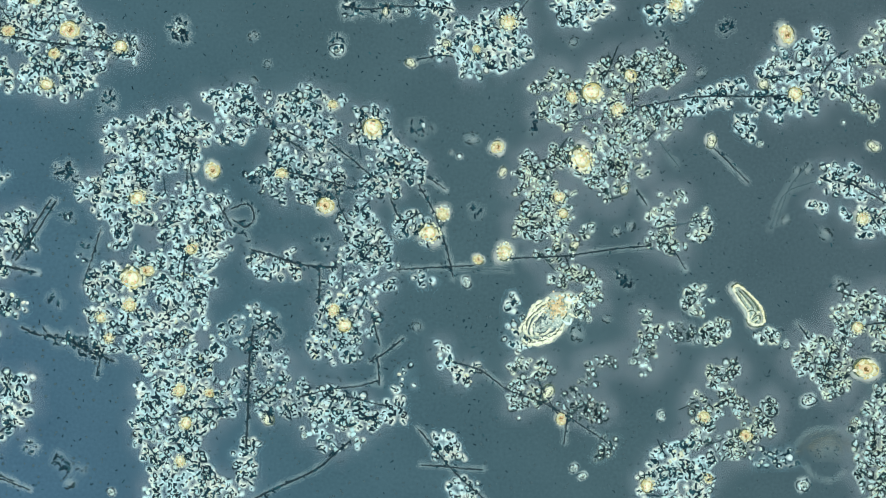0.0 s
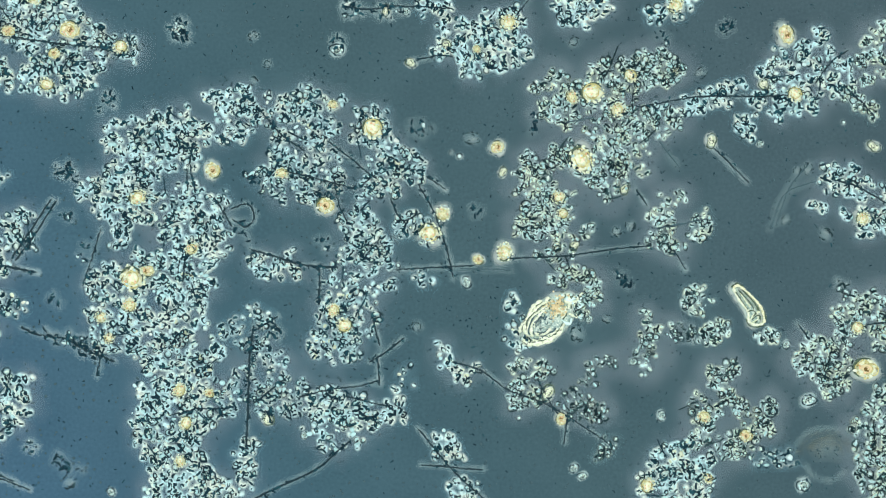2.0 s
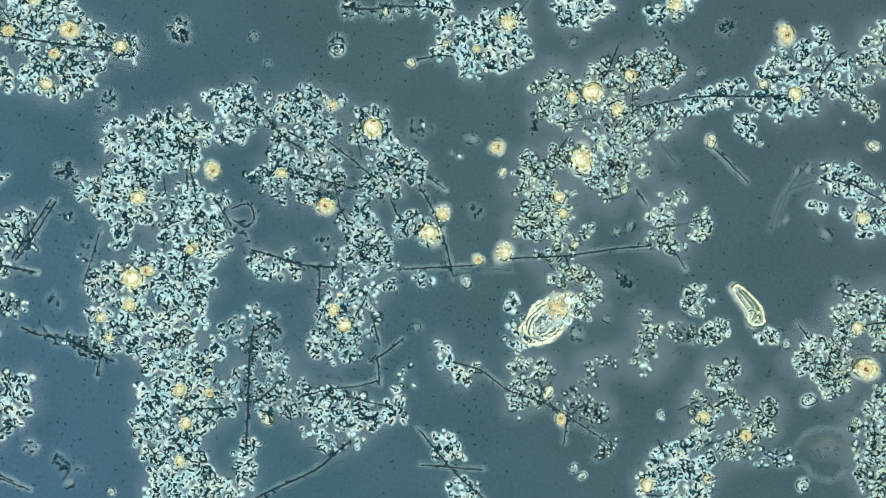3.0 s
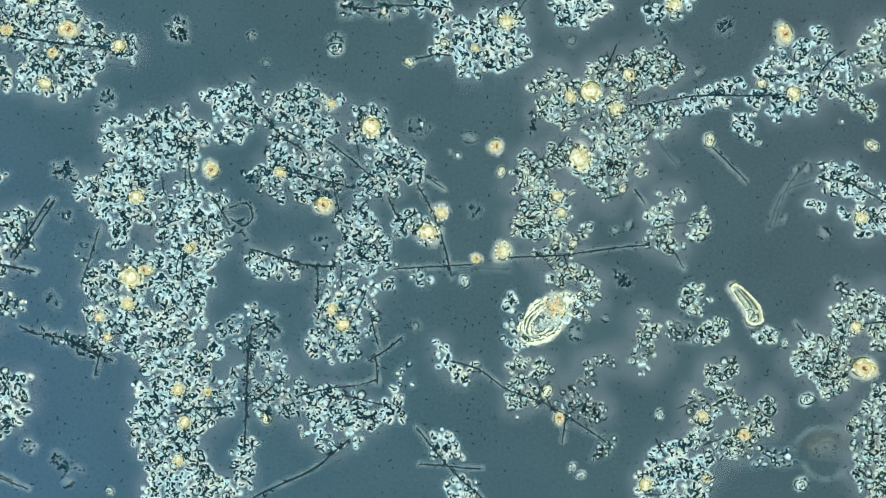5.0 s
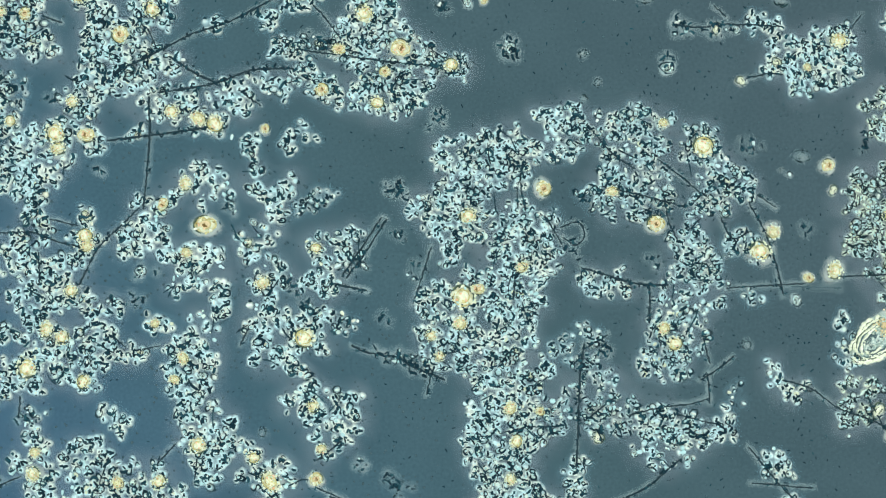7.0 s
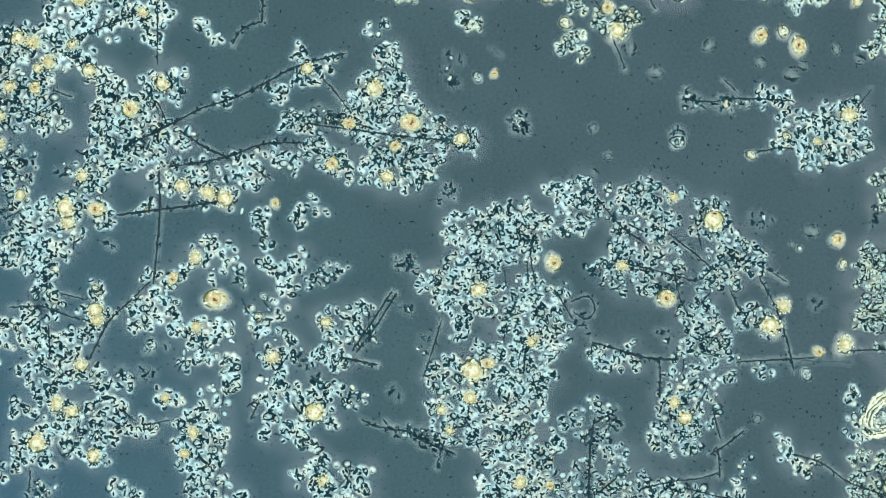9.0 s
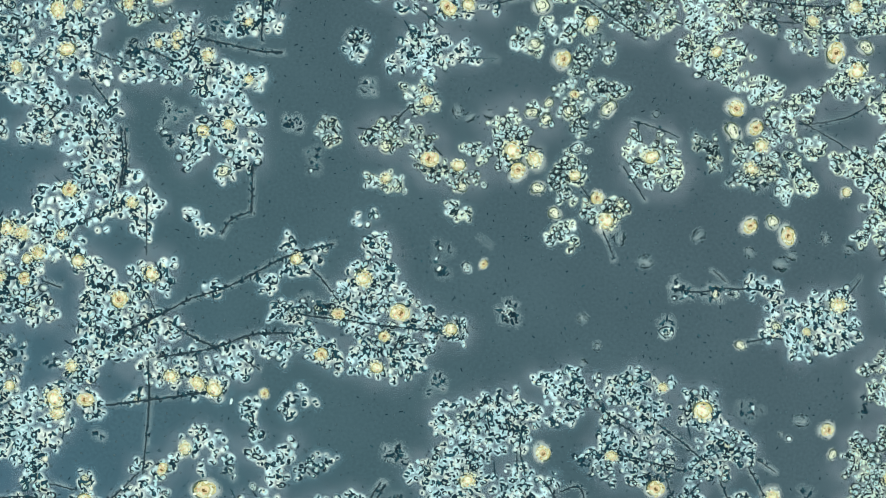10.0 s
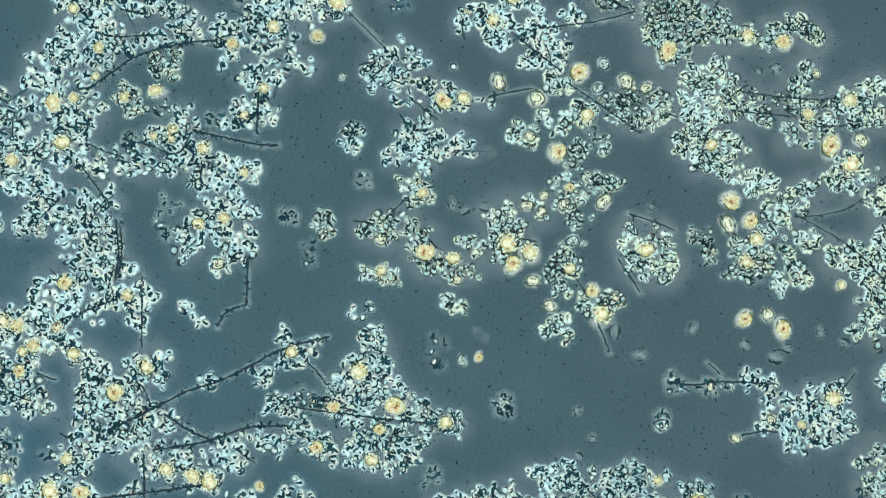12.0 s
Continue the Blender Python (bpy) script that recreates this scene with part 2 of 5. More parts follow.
def slime_halo_sheet(blobs, marks, top, seed, gaps, spread, fill, holes, cell=2.9):
    """Slime that fills a flake thinly; its swelling round each rod paints the optical halo."""
    b = np.asarray(blobs, float)
    x0, y0 = (b[:, :2] - b[:, 2:3]).min(0) - 22
    x1, y1 = (b[:, :2] + b[:, 2:3]).max(0) + 22
    nx, ny = int((x1 - x0) / cell) + 2, int((y1 - y0) / cell) + 2
    p = np.stack(np.meshgrid(x0 + cell * np.arange(nx), y0 + cell * np.arange(ny)), -1).reshape(-1, 2)
    h = np.clip((depth_in(p, blobs, gaps) - patchy(p, seed, holes) + 4.0 * wobble(p, 9, seed) + 9) / 15, 0, 1)
    h = fill * h * h * (3 - 2 * h)
    swell, haze = np.zeros((ny, nx)), np.zeros((ny, nx))
    i0, j0 = np.rint((marks[:, 0] - x0) / cell).astype(int), np.rint((marks[:, 1] - y0) / cell).astype(int)
    reach = int(14 / cell)
    for dj in range(-reach, reach + 1):
        for di in range(-reach, reach + 1):
            i, j = np.clip(i0 + di, 0, nx - 1), np.clip(j0 + dj, 0, ny - 1)
            d2 = (x0 + cell * i - marks[:, 0]) ** 2 + (y0 + cell * j - marks[:, 1]) ** 2
            np.maximum.at(swell, (j, i), np.exp(-d2 / spread))
            np.add.at(haze, (j, i), np.exp(-d2 / (2.6 * spread)))
    swell = 0.86 * swell + 0.26 * (1 - np.exp(-0.40 * haze))
    h = np.minimum(h + (0.98 - 0.3 * h) * swell.reshape(-1), 1.0)
    h = np.clip(h - 0.03, 0, 1) / 0.97
    quad = (np.arange(ny - 1)[:, None] * nx + np.arange(nx - 1)[None, :]).reshape(-1)
    quad = np.stack((quad, quad + nx, quad + nx + 1, quad + 1), -1)
    quad = quad[h[quad].max(1) > 0.0]
    if not len(quad):
        return None
    used, inv = np.unique(quad, return_inverse=True)
    q = p[used]
    return np.stack((q[:, 0] / 1000, -q[:, 1] / 1000, 0.0003 + top * h[used]), -1), inv.reshape(quad.shape)


SERIAL = [0]


def sprinkle(blobs, spacing, keep, rim, seed, gaps=(), holes=22.0):
    """Jittered places inside the lobes."""
    g = np.random.default_rng(seed)
    b = np.asarray(blobs, float)
    x0, y0 = (b[:, :2] - b[:, 2:3]).min(0) - 8
    x1, y1 = (b[:, :2] + b[:, 2:3]).max(0) + 8
    xs, ys = np.arange(x0, x1, spacing), np.arange(y0, y1, spacing)
    p = np.stack(np.meshgrid(xs, ys), -1).reshape(-1, 2) + g.uniform(-0.62, 0.62, (len(xs) * len(ys), 2)) * spacing
    d = depth_in(p, blobs, gaps) - patchy(p, seed, holes) + 4.0 * wobble(p, 6, seed + 5)
    ok = (d > rim) & (g.uniform(size=len(p)) < keep)
    return p[ok], d[ok], g


def clusters(blobs, gap=13):
    """Sorts lobes into groups that touch."""
    left, out = list(blobs), []
    while left:
        group, todo = [], [left.pop()]
        while todo:
            x, y, r = todo.pop()
            group.append((x, y, r))
            near = [q for q in left if math.hypot(q[0] - x, q[1] - y) < q[2] + r + gap]
            left = [q for q in left if q not in near]
            todo += near
        out.append(group)
    return out


def floc(label, origin, blobs, **look_of):
    for group in clusters(blobs):
        one_floc(label, origin, group, **look_of)


def one_floc(label, origin, blobs, dark=1.0, pale=1.0, cream=0.06, rings=0.05, slime=1.0, holes=22.0):
    """A flake of bacteria: slime sheet with painted halo, pale grains with dark hooked rims in it, dark rods and small
    ring cells on it.
    """
    SERIAL[0] += 1
    seed = 17 * (100 + SERIAL[0])
    b = np.asarray(blobs, float)
    cx, cy = b[:, 0].mean(), b[:, 1].mean()
    root = thing("sludge_floc", cx + origin[0], cy + origin[1], label, "floc", "flocs of the sludge", z=0.00008 * (SERIAL[0] % 23))
    local = [(x - cx, y - cy, r + 2.5) for x, y, r in blobs]
    gaps = [(x - origin[0] - cx, y - origin[1] - cy, r) for x, y, r in GAPS]
    gaps = [h for h in gaps if any(math.hypot(h[0] - x, h[1] - y) < h[2] + r + 12 for x, y, r in local)]
    marks = [np.zeros((0, 2))]
    fine = rings >= 0.12
    lone = b[:, 2].max() < 8.5
    west = cx + origin[0] < 0
    k = 1.12 if fine else 1.30 if west else 1.20
    if lone:
        gaps, holes = [], 0.0
        pale, dark, slime = 0.6 * pale, 0.8 * dark, 0.75 * slime
    # Wide thin sheet painting the haze round larger flakes.
    if len(local) > 5:
        part("haze_sheet", mound(local, 7.0, 36 if fine else 26, 4, 0.0046 if fine else 0.0028, seed + 4, 6.0), M_HAZE, root, "thin violet-grey sheet painting haze round the floc")
    p, d, g = sprinkle(local, 7.6 * k, (0.45 if fine else 0.38 if west else 0.46) * pale, 0.0, seed + 1, gaps, holes)
    n = len(p)
    hooks = []
    if n:
        warm = (wobble(p, 30, seed + 3) + g.normal(size=n) * 0.35) > 1.5 - 6 * cream
        z = 0.0050 + 0.003 * g.uniform(size=n)
        place = np.stack((p[:, 0] / 1000, -p[:, 1] / 1000, z), -1)
        base = (0.92 if fine else 1.0) * k * g.uniform(0.0015, 0.0030, (n, 1)) * np.exp(g.normal(0, 0.25, (n, 1)))
        s = base * (np.stack((g.uniform(1.2, 2.5, n), g.uniform(0.45, 0.8, n), np.full(n, 0.4)), -1) if fine else np.stack((g.uniform(0.9, 1.7, n), g.uniform(0.7, 1.1, n), np.full(n, 0.4)), -1))
        yaw, tilt = 1.8 * wobble(p, 35, seed + 8) + g.normal(0, 0.7, n), g.normal(0, 0.15, n)
        for nm, sel, mat in (("grain_mass", ~warm, M_LUMP), ("cream_grain_mass", warm, M_CREAM)):
            if sel.any():
                part(nm, scatter(LUMPS, place[sel], yaw[sel], tilt[sel], s[sel], g), mat, root, kind="stuff")
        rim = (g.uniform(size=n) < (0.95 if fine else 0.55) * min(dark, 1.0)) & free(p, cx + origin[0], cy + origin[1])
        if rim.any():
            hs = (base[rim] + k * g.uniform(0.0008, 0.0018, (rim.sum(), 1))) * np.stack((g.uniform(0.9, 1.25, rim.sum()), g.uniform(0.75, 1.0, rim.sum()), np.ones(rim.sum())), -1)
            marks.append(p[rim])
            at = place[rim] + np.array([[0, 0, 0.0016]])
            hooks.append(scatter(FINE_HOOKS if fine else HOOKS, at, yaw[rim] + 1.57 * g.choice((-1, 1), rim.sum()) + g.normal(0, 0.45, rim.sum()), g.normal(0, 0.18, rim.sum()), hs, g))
    p, d, g = sprinkle(local, (6.7 if fine else 7.4) * k, (0.92 if fine else 0.88 if west else 0.95) * dark, -5.0, seed + 2, gaps, holes)
    if len(p):
        p = p[free(p, cx + origin[0], cy + origin[1]) & (lone | (g.uniform(size=len(p)) < 0.80 + 1.0 * wobble(p, 8, seed + 6)))]
        twin = g.uniform(size=len(p)) < 0.62
        p = np.concatenate((p, p[twin] + g.normal(0, 3.0 * k, (twin.sum(), 2))))
    n = len(p)
    marks.append(p)
    if n:
        z = 0.0085 + 0.003 * g.uniform(size=n)
        place = np.stack((p[:, 0] / 1000, -p[:, 1] / 1000, z), -1)
        length = k * g.uniform(0.0018, 0.0042, n)
        s = np.stack((length, k * g.uniform(0.0036, 0.0060, n), np.full(n, 0.0040)), -1) * np.exp(g.normal(0, 0.20, (n, 1))) * (np.array([[1.05, 0.80, 0.9]]) if fine else np.array([[1.06, 0.88, 0.95]])) * (1.08 if lone else 1.0)
        yaw, tilt = 1.6 * wobble(p, 40, seed + 9) + g.normal(0, 0.9, n), g.normal(0, 0.25, n)
        ring = g.uniform(size=n) < rings
        curl = ~ring & (g.uniform(size=n) < (0.32 if fine else 0.34)) & (not lone)
        rod = ~ring & ~curl
        if rod.any():
            hooks.append(scatter(RODS, place[rod], yaw[rod], tilt[rod], s[rod], g))
        if curl.any():
            cs = k * g.uniform(0.0021, 0.0040, (curl.sum(), 1)) * np.exp(g.normal(0, 0.15, (curl.sum(), 1))) * np.stack((g.uniform(0.9, 1.35, curl.sum()), g.uniform(0.7, 1.0, curl.sum()), np.ones(curl.sum())), -1)
            hooks.append(scatter(THIN_CURLS if fine else CURLS, place[curl], g.uniform(0, 6.28, curl.sum()), tilt[curl] * 0.5, cs, g))
            # White lumps painting the bright centre highlight of each curl.
            core = place[curl] - np.array([[0, 0, 0.0012]])
            part("highlight_core_mass", scatter(LUMPS, core, yaw[curl], tilt[curl], cs * np.array([[0.62, 0.55, 0.4]]), g), M_LUMP, root, "tiny white lumps painting the highlights in curled cells", "stuff")
        if ring.any():
            rs = k * g.uniform(0.0032, 0.0064, (ring.sum(), 1)) * np.stack((g.uniform(0.9, 1.3, ring.sum()), g.uniform(0.75, 1.0, ring.sum()), np.full(ring.sum(), 0.9)), -1)
            part("ring_cell_mass", scatter([RING], place[ring], g.uniform(0, 6.28, ring.sum()), tilt[ring] * 0.6, rs, g), M_DUSK, root, "small dark rings", "stuff")
            core = place[ring] - np.array([[0, 0, 0.0015]])
            part("ring_core_mass", scatter(LUMPS, core, yaw[ring], tilt[ring], rs * np.array([[0.6, 0.4, 0.4]]), g), M_LUMP, root, "pale cores of ring cells", "stuff")
    TAKEN.update((int((x + cx + origin[0]) // 8), int((y + cy + origin[1]) // 8)) for group in marks for x, y in group)
    sheet = slime_halo_sheet(local, np.concatenate(marks), 0.006 * slime * (0.90 if fine else 0.97 if west else 1.0), seed, gaps, (18.0 if lone else 25.0) * k * k, 0.0 if lone else 0.16 if west else 0.09, holes)
    if sheet:
        part("slime", sheet, M_PALEHALO if lone else M_FILM_WARM if fine else M_FILM, root, "milky blue-green slime with the bright halo painted in")
    if len(local) > 7 and dark > 0.5:
        for _ in range(len(local) // 4):
            x, y, r = local[g.integers(0, len(local))]
            a, line = g.uniform(0, 6.28), [(x, y)]
            for k in range(int(g.integers(2, 4))):
                a += g.normal(0, 0.15)
                line.append((line[-1][0] + 13 * math.cos(a), line[-1][1] + 13 * math.sin(a)))
            v, f = tube(curve_points(line, 3.0), 1.15, 0.0105, g, 0.5, 4)
            f = [q for q in f if len(q) == 4]
            hooks.append((v, np.array([(q[0], q[1], q[2]) for q in f] + [(q[0], q[2], q[3]) for q in f])))
    if hooks:
        shift = np.cumsum([0] + [len(h[0]) for h in hooks[:-1]])
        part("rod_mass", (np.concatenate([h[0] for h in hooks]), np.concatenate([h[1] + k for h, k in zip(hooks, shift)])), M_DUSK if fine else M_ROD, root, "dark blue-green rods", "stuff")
    if not root.children:
        bpy.data.objects.remove(root)


def curve_points(pts, step):
    """A smooth line through the given bends."""
    p = [Vector((x, y)) for x, y in pts]
    p = [2 * p[0] - p[1], *p, 2 * p[-1] - p[-2]]
    out = []
    for a, b, c, d in zip(p, p[1:], p[2:], p[3:]):
        n = max(2, int((c - b).length / step))
        for i in range(n):
            t = i / n
            out.append(0.5 * ((2 * b) + (c - a) * t + (2 * a - 5 * b + 4 * c - d) * t * t + (3 * b - a - 3 * c + d) * t ** 3))
    out.append(p[-2])
    return np.array([(v.x, v.y) for v in out])


def tube(line, radius, z, g, uneven=0.4, sides=6):
    n = len(line)
    tang = np.gradient(line, axis=0)
    tang /= np.linalg.norm(tang, axis=1, keepdims=True) + 1e-9
    side = np.stack((-tang[:, 1], tang[:, 0]), -1)
    r = radius * (1 + uneven * g.uniform(-1, 1, n))
    r[0], r[-1] = radius * 0.4, radius * 0.4
    v = []
    for k in range(sides):
        a = 2 * math.pi * k / sides
        xy = line + side * (r * math.cos(a))[:, None]
        v.append(np.stack((xy[:, 0] / 1000, -xy[:, 1] / 1000, z + r * math.sin(a) / 1000), -1))
    v = np.stack(v, 1).reshape(-1, 3)
    f = [(i * sides + k, (i + 1) * sides + k, (i + 1) * sides + (k + 1) % sides, i * sides + (k + 1) % sides) for i in range(n - 1) for k in range(sides)]
    f += [tuple(range(sides)), tuple((n - 1) * sides + k for k in reversed(range(sides)))]
    return v, f


def filament(origin, pts, radius=1.9, knobs=0.4, halo=1.0, faint=False, label="dark thread-like filament with a pale painted halo"):
    """A thread of cells, with grains stuck to it."""
    SERIAL[0] += 1
    g = np.random.default_rng(5000 + SERIAL[0])
    cx, cy = pts[0]
    line = curve_points([(x - cx, y - cy) for x, y in pts], 3.0)
    line = line + 0.5 * g.normal(size=line.shape)
    root = thing("filament", cx + origin[0], cy + origin[1], label, "filament", "threads in the sludge", z=0.00007 * (SERIAL[0] % 19))
    part("strand", tube(line, 0.95 * radius, 0.0095, g), M_FAINT if faint else M_STRAND, root)
    if halo:
        # Pale film that paints the bright halo on both sides of the strand.
        part("slime", mound([(x, y, 1.5) for x, y in line[::2]], 2.6, 7, 3, 0.0036 * halo, SERIAL[0], 1.5), M_PALEHALO, root, "milky film painting a bright halo along the thread")
    length = len(line) * 3.0
    n = int(length / 7 * knobs)
    if n:
        i = g.integers(0, len(line), n)
        off = g.normal(0, 3.0, (n, 2))
        place = np.stack(((line[i, 0] + off[:, 0]) / 1000, -(line[i, 1] + off[:, 1]) / 1000, 0.0100 + 0.001 * g.uniform(size=n)), -1)
        s = np.stack((g.uniform(0.0020, 0.0042, n), g.uniform(0.0036, 0.0062, n), np.full(n, 0.005)), -1)
        part("rod_mass", scatter(RODS, place, g.uniform(0, 6.28, n), g.normal(0, 0.2, n), s, g), M_FAINT if faint else M_ROD, root, kind="stuff")
    return root


def lens_body(rx, ry, h, seed, rough=0.06, z=0.0):
    bm = bmesh.new()
    bmesh.ops.create_icosphere(bm, subdivisions=3, radius=1.0)
    for v in bm.verts:
        k = 1 + rough * noise.noise(v.co * 2.2 + Vector((seed, seed * 2, 0)))
        v.co = Vector((v.co.x * rx * k, v.co.y * ry * k, z + v.co.z * h))
    return bm


def hoop(rx, ry, thick, z, sides=30, uneven=0.05, seed=1):
    """A closed wobbling ring whose thickness varies."""
    g = np.random.default_rng(seed)
    ph, v, tube_n = g.uniform(0, 6.28, 6), [], 5
    for i in range(sides):
        a = 2 * math.pi * i / sides
        k = 1 + uneven * (math.sin(2 * a + ph[0]) + 0.6 * math.sin(3 * a + ph[1]) + 0.35 * math.sin(5 * a + ph[2])) + 0.015 * g.normal()
        w = thick * max(0.25, 0.85 + 0.45 * math.sin(a + ph[3]) + 0.3 * math.sin(3 * a + ph[4]))
        for j in range(tube_n):
            b = 2 * math.pi * j / tube_n
            r = k + w * math.cos(b)
            v.append((rx * r * math.cos(a), ry * r * math.sin(a), z + rx * w * math.sin(b)))
    f = []
    for i in range(sides):
        for j in range(tube_n):
            p, q, m = i * tube_n, ((i + 1) % sides) * tube_n, (j + 1) % tube_n
            f += [(p + j, q + j, q + m), (p + j, q + m, p + m)]
    return np.array(v), np.array(f)


PROTO = {}
LABELS = {
    "amber": "golden round cell with a dark core",
    "cream": "bright cream-yellow grainy cell",
    "pale": "pale round cell with a dark wall",
    "olive": "yellow-green round cell with an olive wall",
    "faint": "faint round cell with a thin grey wall",
    "dot": "tiny bright cell with a dark rim",
}


def cell(kind, origin, x, y, r, stretch=1.0, turn=None):
    """A single round cell; alike ones share their meshes."""
    SERIAL[0] += 1
    g = np.random.default_rng(9000 + SERIAL[0])
    key = (kind, int(g.integers(0, 4)))
    yaw = g.uniform(0, 360) if turn is None else turn
    size = Vector((r / 10 * stretch, r / 10, (r / 10) ** 0.3))
    m = pose(*here(x + origin[0], y + origin[1]), 0.0005 + 0.00006 * (SERIAL[0] % 17), 0, 0, yaw)
    if key in PROTO:
        ob = copy_thing(PROTO[key], m)
        ob.scale = size
        return ob
    root = tagged(new("cell"), LABELS[kind], "cell", LABELS[kind] + "s")
    PROTO[key] = root
    seed = key[1] + 1
    u = 0.01

    def grains(name, n, spread, z, low, high, material, parent, label=""):
        a, rr = g.uniform(0, 6.28, n), spread * np.sqrt(g.uniform(size=n))
        place = np.stack((rr * np.cos(a), rr * np.sin(a), z + 0.001 * g.uniform(size=n)), -1)
        s = g.uniform(low, high, (n, 1)) * np.stack((g.uniform(0.8, 1.5, n), np.ones(n), np.full(n, 0.8)), -1)
        return part(name, scatter(LUMPS, place, g.uniform(0, 6, n), np.zeros(n), s, g), material, parent, label, "stuff")

    def rims(name, n, radius, z, material, parent, label=""):
        for i in range(n):
            v, f = arc_template(g.uniform(110, 230), g.uniform(0.07, 0.12), 4)
            a, k = g.uniform(0, 6.28), radius * g.uniform(0.93, 1.05)
            x1, y1 = v[:, 0] * math.cos(a) - v[:, 1] * math.sin(a), v[:, 0] * math.sin(a) + v[:, 1] * math.cos(a)
            part(name, (np.stack((x1 * k, y1 * k * g.uniform(0.92, 1.0), z + v[:, 2] * k), -1), f), material, parent, label)

    def clinging(n, low, high, k=1.0):
        a, rr = g.uniform(0, 6.28, n), g.uniform(low, high, n) * u
        place = np.stack((rr * np.cos(a), rr * np.sin(a), np.full(n, 0.0088)), -1)
        s = k * g.uniform(0.0012, 0.0026, (n, 1)) * np.stack((np.ones(n), np.full(n, 1.2), np.ones(n)), -1)
        part("clinging_rod_mass", scatter(RODS, place, a + 1.57 + g.normal(0, 0.35, n), np.zeros(n), s, g), M_ROD, root, "dark clinging rods", "stuff")

    # The lowest pale film of each cell paints the bright halo round it.
    if kind == "amber":
        part("halo_film", mound([(0, 0, 10.0), (2, 2, 8.6), (-3, 1, 8.6)], 1.2, 3.8, 2, 0.006, seed, 2.0), M_HALO, root, "milky pale film painting the bright halo")
        body = part("body", lens_body(0.82 * u, 0.74 * u, 0.0050, seed, 0.6, z=0.0088), M_YOLK, root)
        part("wall", hoop(0.76 * u, 0.70 * u, 0.09, 0.0126, seed=seed, uneven=0.15), M_GOLD, root, "golden ring wall")
        rims("inner_rim", 2, 0.46 * u, 0.0144, M_GOLD, body, "golden hooked rim")
        rims("outer_rim", 1, 0.92 * u, 0.0112, M_OLIVE, root, "thin olive rim")
        part("heart", lens_body(0.40 * u, 0.34 * u, 0.0014, seed + 3, 0.7, z=0.0138), M_HONEY, body, "honey-coloured heart")
        rims("core_rim", 2, 0.21 * u, 0.0154, M_AMBER, body, "dark amber hooked rim")
        grains("core", 3 + seed // 2, 0.0022, 0.0150, 0.0007, 0.0014, M_AMBER, body, "dark amber core")
        grains("granulation", 22, 0.0092, 0.0126, 0.0006, 0.0014, M_CREAM, body)
        grains("golden_granulation", 8, 0.0085, 0.0134, 0.0006, 0.0013, M_GOLD, body)
        grains("rosy_granulation", 6, 0.0060, 0.0142, 0.0006, 0.0012, M_ROSY, body)
        clinging(2 + seed, 0.95, 1.25, 0.7)
    elif kind == "cream":
        part("halo_film", mound([(0, 0, 9.4), (4, 3, 6.6), (-4, 3, 6)], 1.2, 5, 3, 0.0048, seed, 2.6), M_HALO, root, "milky pale film painting the bright halo")
        body = part("body", lens_body(0.72 * u, 0.62 * u, 0.0042, seed, 0.9, z=0.0080), M_YOLK, root)
        grains("granulation", 34, 0.0098, 0.0112, 0.0005, 0.0013, M_CREAM, body)
        grains("pale_granulation", 10, 0.0100, 0.0112, 0.0005, 0.0011, M_LUMP, body)
        grains("golden_granulation", 4, 0.0060, 0.0128, 0.0006, 0.0012, M_GOLD, body)
        rims("dark_rim", 1, 0.86 * u, 0.0112, M_OLIVE, root, "thin olive rim")
        rims("golden_rim", 1, 0.76 * u, 0.0118, M_GOLD, root, "thin golden rim")
        rims("inner_rim", 2, 0.50 * u, 0.0130, M_GOLD, body, "golden hooked rim")
        grains("rosy_granulation", 4, 0.0060, 0.0130, 0.0005, 0.0011, M_ROSY, body)
        clinging(5 + seed, 0.75, 1.3, 0.65)
    elif kind in ("pale", "olive"):
        wall, inner = (M_STRAND, M_GREYGREEN) if kind == "pale" else (M_OLIVE, M_LIME)
        part("halo_film", mound([(0, 0, 9.2), (2.5, -2, 7.6), (-2.5, 2, 7.6)], 1.2, 3.4, 2, 0.006, seed, 1.8), M_PALEHALO if kind == "pale" else M_HALO, root, "milky pale film painting the bright halo")
        body = part("body", lens_body(0.66 * u, 0.56 * u, 0.0025, seed, 0.5, z=0.0065), inner, root)
        part("wall", hoop(0.88 * u, 0.80 * u, 0.105, 0.0084, seed=seed, uneven=0.13), wall, root, "dark ring wall")
        rims("inner_rim", 2, 0.42 * u, 0.0096, wall, body, "dark hooked rim")
        part("bright_ring", hoop(0.62 * u, 0.54 * u, 0.10, 0.0080, seed=seed + 9, uneven=0.12), M_LUMP if kind == "pale" else M_CREAM, root, "bright inner ring")
        grains("granulation", 9, 0.0066, 0.0086, 0.0008, 0.0018, M_LUMP if kind == "pale" else M_CREAM, body)
        grains("speckling", 5, 0.0056, 0.0096, 0.0006, 0.0014, wall, body)
        clinging(3 + seed, 0.8, 1.2)
    elif kind == "faint":
        part("halo_film", mound([(0, 0, 7.5), (2, 2, 6)], 1.4, 5, 4, 0.0015, seed, 2.0), M_PALEHALO, root, "thin clear film painting a faint halo")
        part("core", mound([(1, 1, 2.6), (-2, 0, 2.2)], 1.2, 2.4, 2, 0.0014, seed, 1.5), M_HALO, root, "pale core")
        n = 13
        a, rr = g.uniform(0, 6.28, n), g.uniform(0.3, 0.95, n) * u
        place = np.stack((rr * np.cos(a), rr * np.sin(a) * 0.8, np.full(n, 0.0074)), -1)
